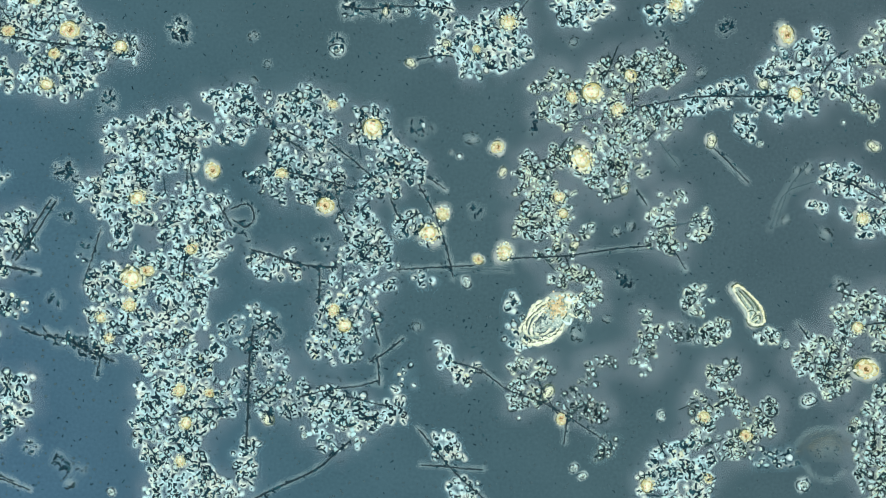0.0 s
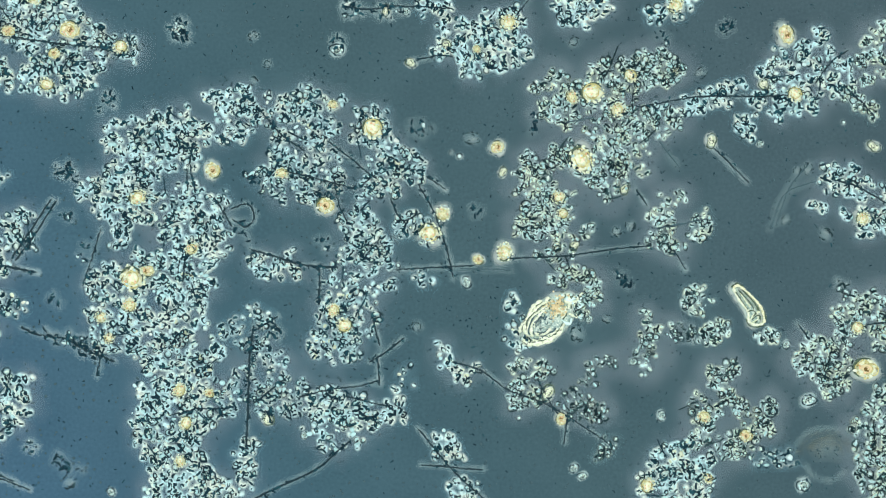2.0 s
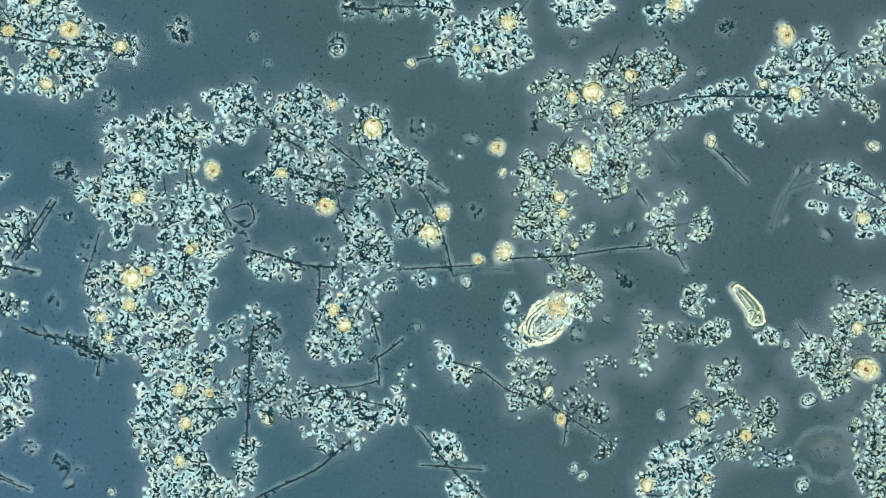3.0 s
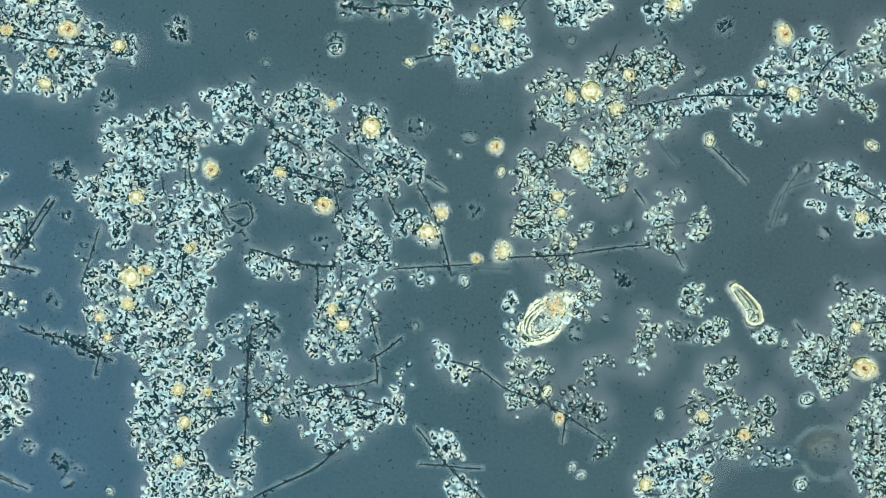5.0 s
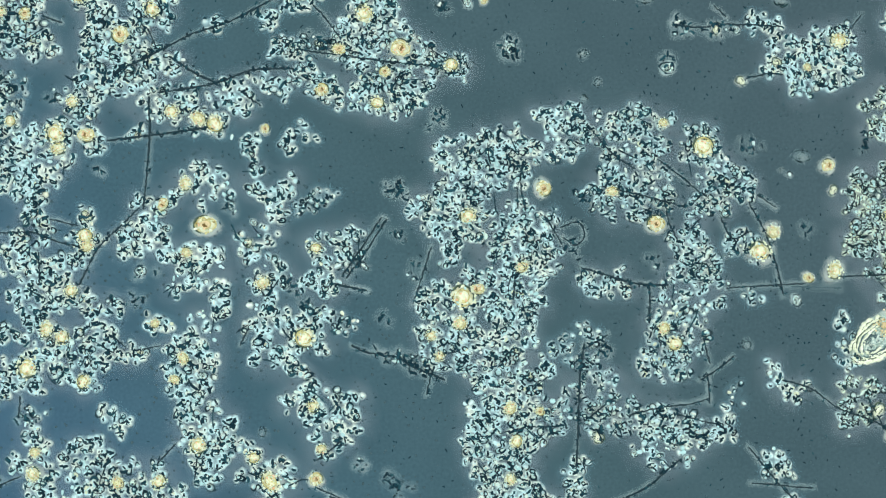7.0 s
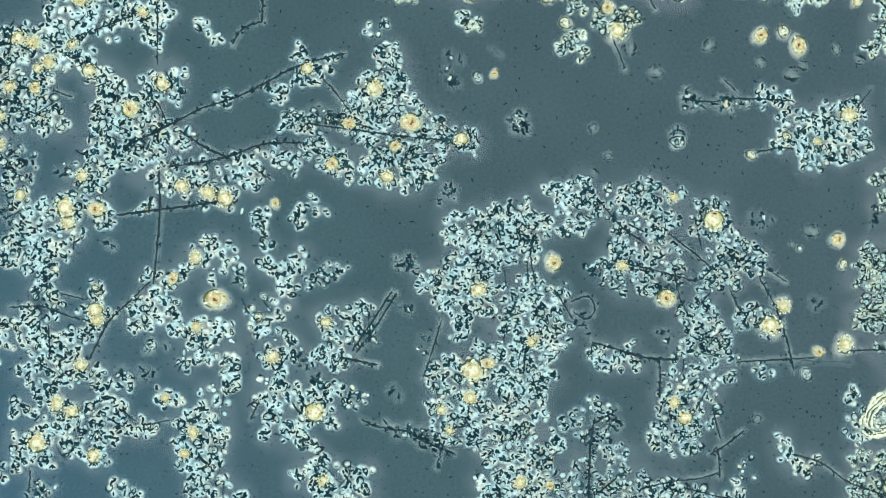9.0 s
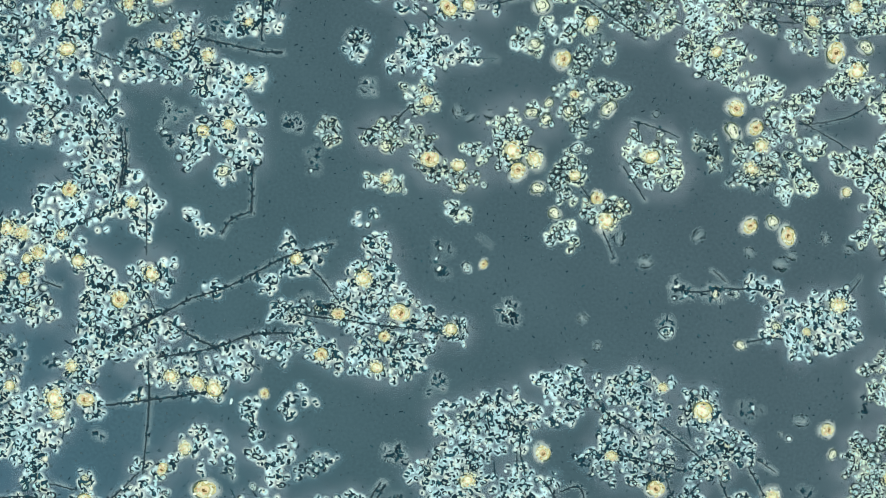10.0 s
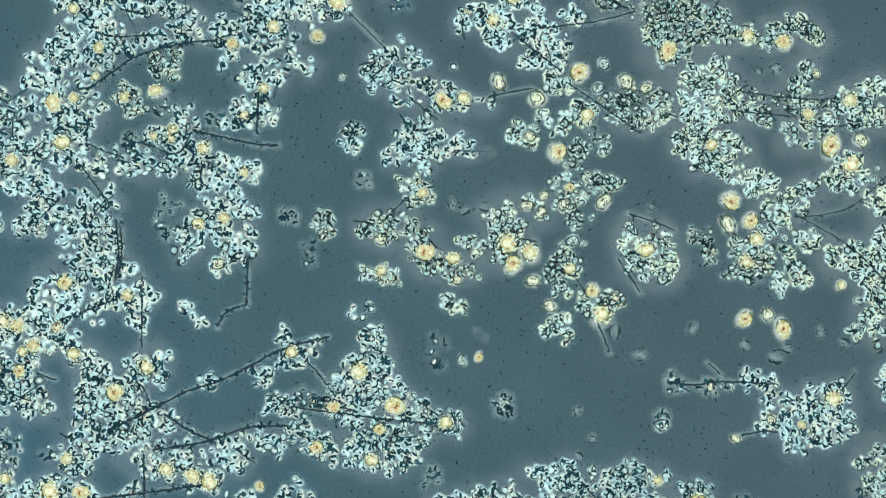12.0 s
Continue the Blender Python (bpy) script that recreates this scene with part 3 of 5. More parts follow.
        part("rim_mass", scatter(HOOKS, place, a + g.normal(0, 0.4, n), np.zeros(n), g.uniform(0.0018, 0.0042, (n, 1)) * np.ones((1, 3)), g), M_DUSK, root, "faint grey hooked rims", "stuff")
    else:
        part("halo_film", mound([(0, 0, 8)], 1.4, 5, 2, 0.005, seed, 0.5), M_PALEHALO, root, "milky pale film painting the bright halo")
        part("body", lens_body(0.5 * u, 0.5 * u, 0.003, seed, z=0.007), M_LUMP, root)
        part("wall", hoop(0.72 * u, 0.66 * u, 0.20, 0.008, seed=seed), M_STRAND, root, "dark rim")
    root.matrix_basis = m
    root.scale = size
    return root


def cells(kind, origin, places):
    for i, (x, y, r) in enumerate(places):
        cell(kind, origin, x, y, r * {"cream": 1.06, "amber": 0.98}.get(kind, 0.97), (1.0, 1.14, 0.9, 1.06, 1.2)[i % 5])


def threads(origin, *lines, radius=1.9, knobs=0.4, halo=1.0, faint=False):
    for pts in lines:
        filament(origin, pts, radius, knobs, halo, faint)


# ---- slide and condenser ----
def glass():
    """Wet glass: clear, with a faint random mottle at two scales."""
    m, tree, b = shader("wet_glass", 0.25, 0.0)
    tc = tree.nodes.new("ShaderNodeTexCoord")
    n1 = node(tree, "ShaderNodeTexNoise", Scale=7.0, Detail=3.0)
    n2 = node(tree, "ShaderNodeTexNoise", Scale=160.0, Detail=2.0)
    for n in (n1, n2):
        tree.links.new(tc.outputs["Object"], n.inputs["Vector"])
    both = math_node(tree, "ADD", math_node(tree, "MULTIPLY", n1.outputs[0], 0.5), math_node(tree, "MULTIPLY", n2.outputs[0], 0.5))
    clear = tree.nodes.new("ShaderNodeBsdfTransparent")
    tree.links.new(ramp(tree, both, [(0.3, (0.84, 0.86, 0.87)), (0.7, (1.0, 1.0, 1.0))]), clear.inputs[0])
    tree.links.new(clear.outputs[0], tree.nodes["Material Output"].inputs[0])
    return m


M_GLASS = glass()


def glass_slide():
    bm = bmesh.new()
    bmesh.ops.create_cube(bm, size=1.0)
    for v in bm.verts:
        v.co = Vector((v.co.x * 3.1, v.co.y * 2.4, v.co.z * 0.05))
    bmesh.ops.bevel(bm, geom=list(bm.edges), offset=0.006, segments=2, affect="EDGES")
    root = part("floor", bm, M_GLASS, None, smooth=False)
    root.location = (-0.3, 0.35, -0.0255)
    tagged(root, "clear wet microscope slide of thin glass under the sludge", "slide", "", "structure")
    return root


def backdrop_glow():
    """The condenser's light field as a glowing backdrop: slate grey-blue, bluer towards its south-west rim."""
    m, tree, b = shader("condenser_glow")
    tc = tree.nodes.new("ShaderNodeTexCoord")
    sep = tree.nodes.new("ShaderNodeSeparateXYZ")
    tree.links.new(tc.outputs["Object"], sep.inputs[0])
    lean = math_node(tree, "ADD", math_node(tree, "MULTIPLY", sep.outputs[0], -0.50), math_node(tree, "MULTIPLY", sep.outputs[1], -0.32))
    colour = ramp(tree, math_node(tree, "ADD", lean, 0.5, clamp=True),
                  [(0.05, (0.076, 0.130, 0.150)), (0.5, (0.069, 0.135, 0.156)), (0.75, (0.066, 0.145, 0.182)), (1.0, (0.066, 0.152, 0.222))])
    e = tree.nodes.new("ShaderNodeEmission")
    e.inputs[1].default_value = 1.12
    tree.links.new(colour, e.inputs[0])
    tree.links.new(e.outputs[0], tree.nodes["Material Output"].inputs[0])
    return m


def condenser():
    # Glowing disc added as the view's ground colour; it travels with the camera.
    root = tagged(new("condenser"), "round black condenser carried along as a glowing slate-blue backdrop under the slide", "condenser")
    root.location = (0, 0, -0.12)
    part("lens", lens_body(1.42, 1.42, 0.03, 1, 0.0), backdrop_glow(), root, "glowing slate-blue lens")
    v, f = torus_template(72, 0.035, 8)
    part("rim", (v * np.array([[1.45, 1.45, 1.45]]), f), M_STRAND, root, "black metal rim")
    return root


def stage():
    """The black microscope stage under slide and condenser."""
    bm = bmesh.new()
    bmesh.ops.create_cube(bm, size=1.0)
    for v in bm.verts:
        v.co = Vector((v.co.x * 7.0, v.co.y * 6.0, v.co.z * 0.1))
    bmesh.ops.bevel(bm, geom=list(bm.edges), offset=0.03, segments=2, affect="EDGES")
    ob = part("ground", bm, M_STRAND, None, smooth=False)
    ob.location = (-0.3, 0.35, -0.23)
    tagged(ob, "flat black metal microscope stage under the slide", "stage", "", "structure")


stage()
glass_slide()
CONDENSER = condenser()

# ---- the sludge, first field of view ----
A = (0, 0)
B = (-583, -32)
C = (-571, -696)
ROUND = "loose flake of pale slime packed with dark bacterial rods"
clearings(A, [(264, 424, 27), (292, 325, 26), (266, 530, 15), (358, 680, 10), (398, 780, 26), (615, 235, 13), (622, 350, 18), (690, 370, 22), (425, 290, 26), (1170, 170, 14), (30, 108, 15), (118, 108, 12), (1268, 712, 12),
               (1285, 738, 12), (300, 450, 8), (395, 650, 16), (470, 590, 12), (655, 530, 7), (1045, 365, 26), (560, 270, 8), (200, 275, 8), (375, 300, 18), (440, 640, 6), (1050, 205, 6), (1150, 315, 12)])
clearings(B, [(90, 130, 32), (212, 200, 34), (180, 325, 55), (120, 372, 26), (300, 285, 34), (362, 396, 27), (415, 382, 26), (230, 690, 52), (130, 735, 36), (340, 530, 24), (262, 522, 26), (425, 620, 26), (430, 700, 44),
               (135, 572, 15), (520, 540, 10), (25, 372, 22), (80, 708, 15), (12, 552, 15), (10, 740, 22), (405, 842, 10), (545, 825, 14), (125, 638, 8), (320, 70, 12), (280, 60, 12), (355, 172, 9), (590, 660, 16)])
clearings(C, [(272, 72, 18), (350, 150, 42), (200, 255, 34), (280, 380, 46), (215, 212, 8), (75, 258, 9), (30, 500, 48), (200, 640, 42), (110, 700, 38), (128, 358, 16), (162, 355, 12), (720, 175, 10), (408, 48, 26), (470, 112, 10),
               (425, 425, 12), (250, 215, 9), (255, 250, 18), (205, 140, 8), (1375, 300, 26), (1350, 280, 24), (1050, 120, 26), (1140, 140, 30), (850, 250, 20), (1470, 320, 7), (1450, 300, 5), (600, 720, 5)])
RAGGED = "ragged blue-white flake of slime crowded with dark rods"

floc(ROUND, A, [(205, 235, 18), (210, 268, 16), (245, 235, 20), (240, 265, 20), (280, 225, 22), (285, 260, 20), (320, 212, 20), (325, 250, 28), (365, 232, 22),
     (395, 185, 20), (395, 225, 20), (425, 175, 20), (430, 205, 22), (370, 175, 9), (300, 285, 14), (270, 290, 14)])
floc(ROUND, A, [(470, 195, 22), (505, 190, 20), (505, 225, 25), (545, 178, 20), (545, 215, 30), (590, 190, 17), (575, 225, 22), (545, 250, 22), (510, 255, 20),
     (490, 300, 26), (525, 290, 26), (530, 325, 24), (575, 288, 22), (590, 320, 16), (500, 338, 16), (430, 242, 12), (545, 345, 12)], slime=0.88)
floc("rounded flake of slime and rods on the arch", A, [(660, 228, 22), (632, 242, 16), (690, 258, 18), (700, 292, 32), (730, 302, 20), (668, 285, 16), (660, 330, 20), (690, 330, 20),
     (655, 355, 14), (640, 380, 16), (615, 392, 14), (650, 410, 20), (630, 430, 18), (640, 205, 10), (665, 205, 12)], slime=0.88)
floc("hanging column of slime, rods and cream grains", A, [(665, 440, 20), (640, 462, 24), (670, 478, 22), (608, 470, 16), (605, 505, 24), (645, 510, 28), (680, 500, 13), (600, 540, 24), (635, 550, 24),
     (580, 550, 20), (600, 580, 24), (572, 612, 20), (615, 612, 20), (595, 632, 10), (658, 562, 11), (665, 595, 9), (625, 580, 16)], cream=0.12, slime=0.88)
floc(ROUND, A, [(720, 400, 20), (750, 410, 20), (705, 385, 10), (735, 385, 12), (745, 495, 10), (770, 500, 9)], dark=0.8, slime=0.88)
floc(ROUND, A, [(165, 330, 20), (185, 345, 24), (200, 372, 20), (240, 350, 22), (215, 310, 20), (260, 308, 16), (245, 380, 20), (280, 370, 20), (215, 400, 14), (212, 425, 11),
     (285, 405, 16), (265, 395, 16), (300, 350, 12), (195, 318, 14)], cream=0.1)
floc(ROUND, A, [(338, 285, 14), (335, 340, 18), (345, 370, 26), (320, 390, 22), (362, 400, 26), (378, 370, 18), (340, 430, 30), (310, 420, 20), (375, 440, 20), (290, 440, 24),
     (258, 462, 20), (320, 460, 22), (395, 425, 9), (365, 460, 14)])
floc("dense flake with golden grains and dark rods", A, [(240, 490, 26), (205, 490, 26), (180, 510, 22), (215, 520, 24), (230, 540, 20), (180, 560, 20), (190, 595, 22), (220, 580, 22),
     (290, 500, 22), (300, 540, 24), (262, 580, 24), (300, 585, 26), (340, 500, 24), (330, 545, 26), (365, 505, 16), (345, 580, 20), (240, 608, 18), (165, 500, 10), (205, 610, 10)], cream=0.14)
floc(ROUND, A, [(280, 625, 24), (320, 625, 28), (350, 620, 14), (290, 665, 25), (325, 670, 28), (358, 660, 14), (265, 640, 16), (300, 700, 25), (340, 700, 22), (375, 690, 12),
     (265, 710, 18), (255, 742, 22), (290, 750, 30), (330, 750, 30), (365, 742, 18), (380, 620, 12), (250, 690, 10)], cream=0.1)
floc(ROUND, A, [(262, 785, 18), (300, 800, 32), (338, 795, 26), (300, 850, 32), (340, 850, 30), (378, 858, 22), (272, 870, 16), (412, 868, 20), (430, 845, 12), (360, 890, 26), (310, 895, 25)], cream=0.14)
floc(RAGGED, A, [(425, 568, 10), (448, 552, 11), (470, 562, 9), (400, 584, 9), (425, 596, 10), (460, 618, 15), (480, 640, 16), (500, 650, 16), (430, 655, 14), (440, 690, 20),
     (470, 700, 18), (500, 680, 18), (530, 680, 12), (510, 720, 18), (405, 690, 16), (400, 720, 16), (488, 585, 6), (470, 725, 14)], dark=0.85, slime=0.8)
floc(RAGGED, A, [(430, 800, 16), (440, 822, 14), (414, 800, 11), (445, 780, 8)], dark=0.8)
floc(RAGGED, A, [(560, 715, 18), (580, 745, 28), (560, 762, 20), (610, 740, 26), (640, 732, 16), (590, 782, 20), (625, 770, 15), (660, 745, 14), (590, 700, 16), (640, 715, 12)], cream=0.14, dark=0.7, rings=0.11)
floc(RAGGED, A, [(698, 708, 13), (692, 735, 11), (680, 740, 9), (705, 740, 8)])
floc("small clumps clinging to a thread", A, [(78, 592, 5), (100, 598, 6), (122, 602, 8), (145, 612, 8), (165, 626, 6)], dark=0.9, slime=0.8)
floc("small dark clump beside a pale arch", A, [(720, 668, 9), (730, 680, 7)], slime=0.6)
floc(RAGGED, A, [(455, 465, 12), (475, 480, 13), (470, 458, 9), (505, 475, 10), (525, 478, 8), (515, 455, 7)], dark=0.8)
floc("scattered dark rods in thin slime", A, [(480, 270, 9), (450, 310, 8), (470, 330, 9), (400, 345, 9), (420, 410, 8), (410, 240, 9), (570, 432, 7), (575, 345, 8)], slime=0.5)

floc(ROUND, A, [(795, 45, 16), (790, 82, 17), (825, 60, 26), (860, 40, 20), (860, 80, 28), (900, 45, 28), (905, 85, 26), (835, 108, 22), (832, 130, 12), (885, 108, 18), (925, 60, 10)], cream=0.12)
floc("little clumps strung on a thread", A, [(618, 14, 8), (632, 20, 6), (680, 18, 8), (696, 20, 6), (745, 8, 8), (790, 15, 9), (765, 10, 6)], cream=0.12)
floc(ROUND, A, [(1000, 8, 16), (1030, 14, 19), (1060, 8, 16), (1076, 12, 9), (998, 36, 9), (1030, 38, 11), (1045, 25, 10)], cream=0.12)
floc(ROUND, A, [(1158, 30, 11), (1195, 12, 17), (1225, 5, 12), (1175, 20, 10)], cream=0.2)

floc(ROUND, A, [(985, 140, 16), (985, 192, 18), (1003, 208, 16), (1010, 172, 18), (1045, 165, 26), (1060, 130, 16), (1090, 145, 18), (1130, 128, 20), (1165, 112, 16), (1193, 122, 14),
     (1090, 190, 24), (1060, 200, 18), (1120, 160, 10), (955, 155, 8), (965, 195, 10), (1080, 118, 13), (1110, 120, 15), (1150, 138, 13), (1140, 108, 14), (1180, 140, 9)], cream=0.14, rings=0.15)
floc(ROUND, A, [(1125, 215, 26), (1075, 235, 26), (1130, 255, 22), (1160, 225, 18), (1190, 208, 16), (1100, 290, 20), (1070, 270, 22), (1022, 285, 26), (985, 276, 13), (1050, 308, 18),
     (1090, 330, 16), (1130, 300, 12), (1075, 352, 9), (1050, 240, 12)], cream=0.1, rings=0.2, dark=0.9)
floc(ROUND, A, [(945, 310, 20), (925, 325, 16), (960, 340, 22), (988, 352, 18), (945, 380, 20), (975, 385, 18), (1000, 375, 12), (925, 400, 13), (958, 410, 16), (992, 405, 11), (985, 435, 12),
     (1015, 435, 11), (1040, 408, 9), (960, 450, 10), (1000, 468, 16), (985, 488, 13), (1014, 488, 12), (1045, 498, 13), (1050, 530, 9), (935, 285, 9)], cream=0.1, rings=0.2)
floc("slime strand with pale grains and rods", A, [(1170, 195, 12), (1210, 190, 14), (1240, 180, 15), (1285, 170, 16), (1262, 172, 11), (1312, 150, 7), (1340, 172, 9)], cream=0.12)
floc(ROUND, A, [(1360, 140, 18), (1375, 105, 13), (1380, 170, 18), (1402, 168, 20), (1420, 140, 26), (1430, 90, 18), (1450, 70, 12), (1455, 110, 22), (1460, 150, 26), (1482, 120, 18),
     (1490, 152, 15), (1410, 190, 11), (1380, 202, 10), (1440, 185, 14), (1420, 110, 15)], cream=0.12, dark=0.9)
floc(RAGGED, A, [(1520, 180, 10), (1520, 110, 13), (1545, 95, 18), (1562, 118, 16), (1540, 70, 12), (1500, 165, 11), (1540, 195, 8), (1560, 60, 12), (1530, 135, 9)], rings=0.15)
floc(RAGGED, A, [(1180, 360, 16), (1170, 385, 18), (1190, 400, 16), (1165, 420, 14), (1192, 432, 14), (1235, 410, 13), (1240, 392, 7), (1200, 350, 9)], rings=0.2, cream=0.12)
floc(RAGGED, A, [(1320, 225, 12), (1326, 212, 9), (1335, 244, 7)], rings=0.1)
floc(RAGGED, A, [(1470, 300, 10), (1505, 300, 10), (1465, 330, 15), (1500, 325, 17), (1530, 335, 17), (1560, 350, 16), (1540, 382, 20), (1530, 402, 14), (1450, 365, 11), (1565, 392, 15), (1500, 380, 9)], cream=0.12)
floc("round pale clump with ring cells", A, [(1232, 522, 12), (1240, 540, 14), (1222, 540, 10)], rings=0.4, dark=0.7)
floc("chain of small clumps in thin slime", A, [(1195, 588, 8), (1225, 590, 7), (1260, 590, 12), (1280, 580, 10), (1262, 602, 7), (1352, 600, 12), (1362, 592, 8)], rings=0.15)
floc(RAGGED, A, [(1142, 570, 12), (1150, 600, 14), (1130, 622, 12), (1140, 648, 12), (1165, 580, 8), (1186, 580, 6), (1165, 630, 7)], rings=0.3, dark=0.8)
floc("slime strip beside a large cream shell", A, [(905, 535, 10), (910, 565, 10), (905, 592, 10), (922, 612, 8), (910, 550, 9)], rings=0.1)
floc("pale grains crowning a large cream shell", A, [(1000, 498, 9), (1036, 530, 9), (1044, 514, 10), (1026, 548, 7)], rings=0.15)
floc(RAGGED, A, [(925, 650, 12), (960, 655, 12), (925, 685, 16), (920, 710, 12), (945, 700, 9), (932, 668, 12)], rings=0.15)
floc("thin pale clump with dark rods", A, [(1050, 650, 13), (1042, 680, 9), (1080, 640, 8), (1012, 710, 16), (1040, 725, 15), (1060, 730, 9), (1018, 690, 8)], rings=0.15, slime=0.7)
floc("crescent of cream slime on a thread", A, [(782, 612, 5), (784, 628, 6), (792, 643, 8), (805, 655, 11), (820, 660, 14), (832, 655, 10)], dark=0.6, cream=0.2)
floc("small clump at a thread's end", A, [(1078, 785, 9), (1070, 805, 9)], rings=0.3, slime=0.6)
floc(RAGGED, A, [(783, 772, 15), (798, 797, 15), (772, 800, 9), (790, 785, 14)], cream=0.12, dark=0.8)
floc(RAGGED, A, [(815, 868, 16), (800, 862, 9), (835, 878, 10)], dark=0.8)
floc(ROUND, A, [(1180, 810, 20), (1210, 798, 22), (1240, 820, 20), (1200, 845, 28), (1160, 840, 16), (1240, 850, 20), (1145, 860, 17), (1180, 875, 22), (1225, 875, 22), (1255, 845, 12), (1190, 895, 22), (1150, 890, 16)], cream=0.1, rings=0.1)
floc("curved flake with golden cells", A, [(1265, 660, 12), (1295, 655, 11), (1270, 685, 15), (1290, 705, 9), (1310, 725, 10), (1245, 735, 18), (1235, 710, 11), (1250, 765, 14), (1280, 775, 14),
     (1300, 790, 16), (1320, 768, 16), (1345, 735, 14), (1362, 720, 11), (1355, 755, 10), (1235, 775, 12)], cream=0.12, rings=0.2)
floc("faint grains in thin slime", A, [(1340, 808, 10), (1370, 815, 12), (1395, 812, 9)], slime=0.6)
floc(ROUND, A, [(1490, 515, 7), (1520, 545, 19), (1490, 555, 15), (1550, 530, 14), (1530, 575, 20), (1500, 580, 17), (1560, 570, 14), (1560, 600, 12), (1500, 610, 12)], rings=0.12)
floc(ROUND, A, [(1440, 620, 20), (1420, 640, 17), (1465, 615, 18), (1482, 645, 18), (1455, 660, 20), (1490, 680, 12), (1470, 685, 11), (1430, 605, 12)], cream=0.1, rings=0.12)
floc(ROUND, A, [(1562, 700, 13), (1545, 740, 17), (1525, 760, 16), (1555, 780, 20), (1530, 800, 16), (1560, 830, 22), (1540, 850, 18), (1565, 870, 18), (1520, 838, 9), (1545, 885, 14)], rings=0.15)
floc("dark clump in a clear patch", A, [(318, 58, 8), (321, 68, 6), (319, 48, 5)])
floc("three dark rods in thin slime", A, [(105, 305, 5), (120, 302, 6), (130, 308, 7), (136, 315, 5)])
floc("two dark rods side by side", A, [(193, 175, 5), (192, 187, 6)], pale=0.3)
floc("dark clump with a few pale grains", A, [(597, 76, 6), (592, 82, 6)], pale=0.5)
floc("lone dark rods on the glass", A, [(740, 226, 6), (750, 224, 4), (1286, 50, 5), (950, 222, 5), (947, 212, 4), (1172, 70, 5), (115, 815, 6), (130, 822, 5)], slime=0.4, pale=0.2)
floc("lone dark rods in clear water", A, [(145, 455, 6), (150, 440, 6), (124, 381, 4), (97, 533, 5), (1100, 492, 5), (1112, 500, 4), (840, 375, 6), (170, 618, 4)], slime=0.4, pale=0.2)

threads(A, [(38, 578), (70, 592), (120, 600), (150, 618), (185, 632), (206, 640)], [(565, 472), (566, 500), (565, 535)], [(655, 640), (685, 622), (715, 598)],
        [(445, 442), (500, 458), (545, 470), (600, 473)], [(450, 882), (500, 858), (560, 830), (600, 796), (622, 778)], [(450, 575), (442, 640), (440, 720), (436, 795)], radius=1.9, knobs=0.95)
threads(A, [(186, 615), (178, 640), (172, 666)], [(343, 250), (338, 290), (347, 342)], [(332, 298), (333, 338)], [(455, 188), (500, 240), (540, 268)], [(580, 250), (620, 280), (650, 305), (668, 318)],
        [(480, 298), (560, 316), (632, 336)], [(590, 310), (600, 360), (617, 398)], [(740, 325), (770, 380), (790, 440), (803, 492)], [(755, 312), (790, 336)], [(690, 350), (712, 390), (742, 378)],
        radius=1.45, knobs=0.6)
threads(A, [(700, 478), (760, 474), (840, 470)], [(900, 458), (1000, 453), (1080, 442), (1152, 435)], [(800, 640), (850, 655), (900, 690), (960, 712), (1010, 740), (1085, 790)], [(1003, 740), (997, 786)],
        [(740, 758), (800, 830), (858, 884)], [(745, 822), (855, 831)], [(380, 350), (402, 385), (412, 402)], [(408, 370), (440, 362), (451, 385), (436, 402), (412, 388)],
        [(668, 628), (672, 682)], [(492, 560), (452, 585)], [(510, 665), (452, 712)], radius=1.5, knobs=0.3)
threads(A, [(530, 702), (580, 690), (640, 682), (672, 672)], [(180, 405), (165, 455), (148, 506)], [(330, 440), (325, 500)], [(610, 700), (690, 720)], [(0, 845), (55, 866)], [(660, 565), (672, 612)],
        [(300, 735), (350, 724), (400, 722)], [(5, 470), (65, 482)], [(605, 12), (655, 18), (700, 12), (800, 16)], [(735, 108), (775, 100), (802, 101)],
        radius=1.45, knobs=0.35)
threads(A, [(1130, 190), (1240, 172), (1340, 172), (1405, 168)], [(1262, 262), (1290, 290), (1324, 324)], [(1125, 335), (1146, 366)], [(1190, 440), (1212, 476)], [(1475, 318), (1520, 333), (1570, 362)],
        [(1410, 572), (1432, 602)], [(1500, 90), (1470, 110), (1440, 150)], [(1490, 150), (1520, 180), (1545, 205)], [(950, 670), (978, 720), (990, 735)], [(0, 60), (60, 72), (120, 80), (205, 86)],
        radius=1.45, knobs=0.3)
threads(A, [(1445, 320), (1388, 344), (1362, 406)], [(1430, 290), (1395, 335), (1372, 400)], [(1160, 405), (1250, 388)], [(1165, 250), (1200, 295)], [(1000, 218), (1052, 208)], [(815, 475), (905, 478)],
        radius=1.4, knobs=0.15, halo=0.35, faint=True)

cells("amber", A, [(577, 364, 17), (1530, 652, 21), (880, 261, 14), (846, 460, 10), (1390, 62, 16), (1318, 770, 13), (992, 741, 11), (372, 695, 10), (378, 302, 15), (262, 480, 12)])
cells("cream", A, [(660, 228, 20), (760, 412, 18), (783, 378, 15), (1047, 165, 20), (1012, 172, 12), (1093, 196, 14), (1028, 284, 22), (230, 540, 15), (236, 492, 22), (245, 350, 14), (318, 690, 14), (330, 748, 12)])
cells("cream", A, [(180, 562, 11), (900, 42, 15), (215, 84, 14), (1405, 168, 14), (1195, 12, 13), (1525, 388, 13), (893, 446, 15), (590, 550, 14), (610, 575, 14), (340, 440, 12)])
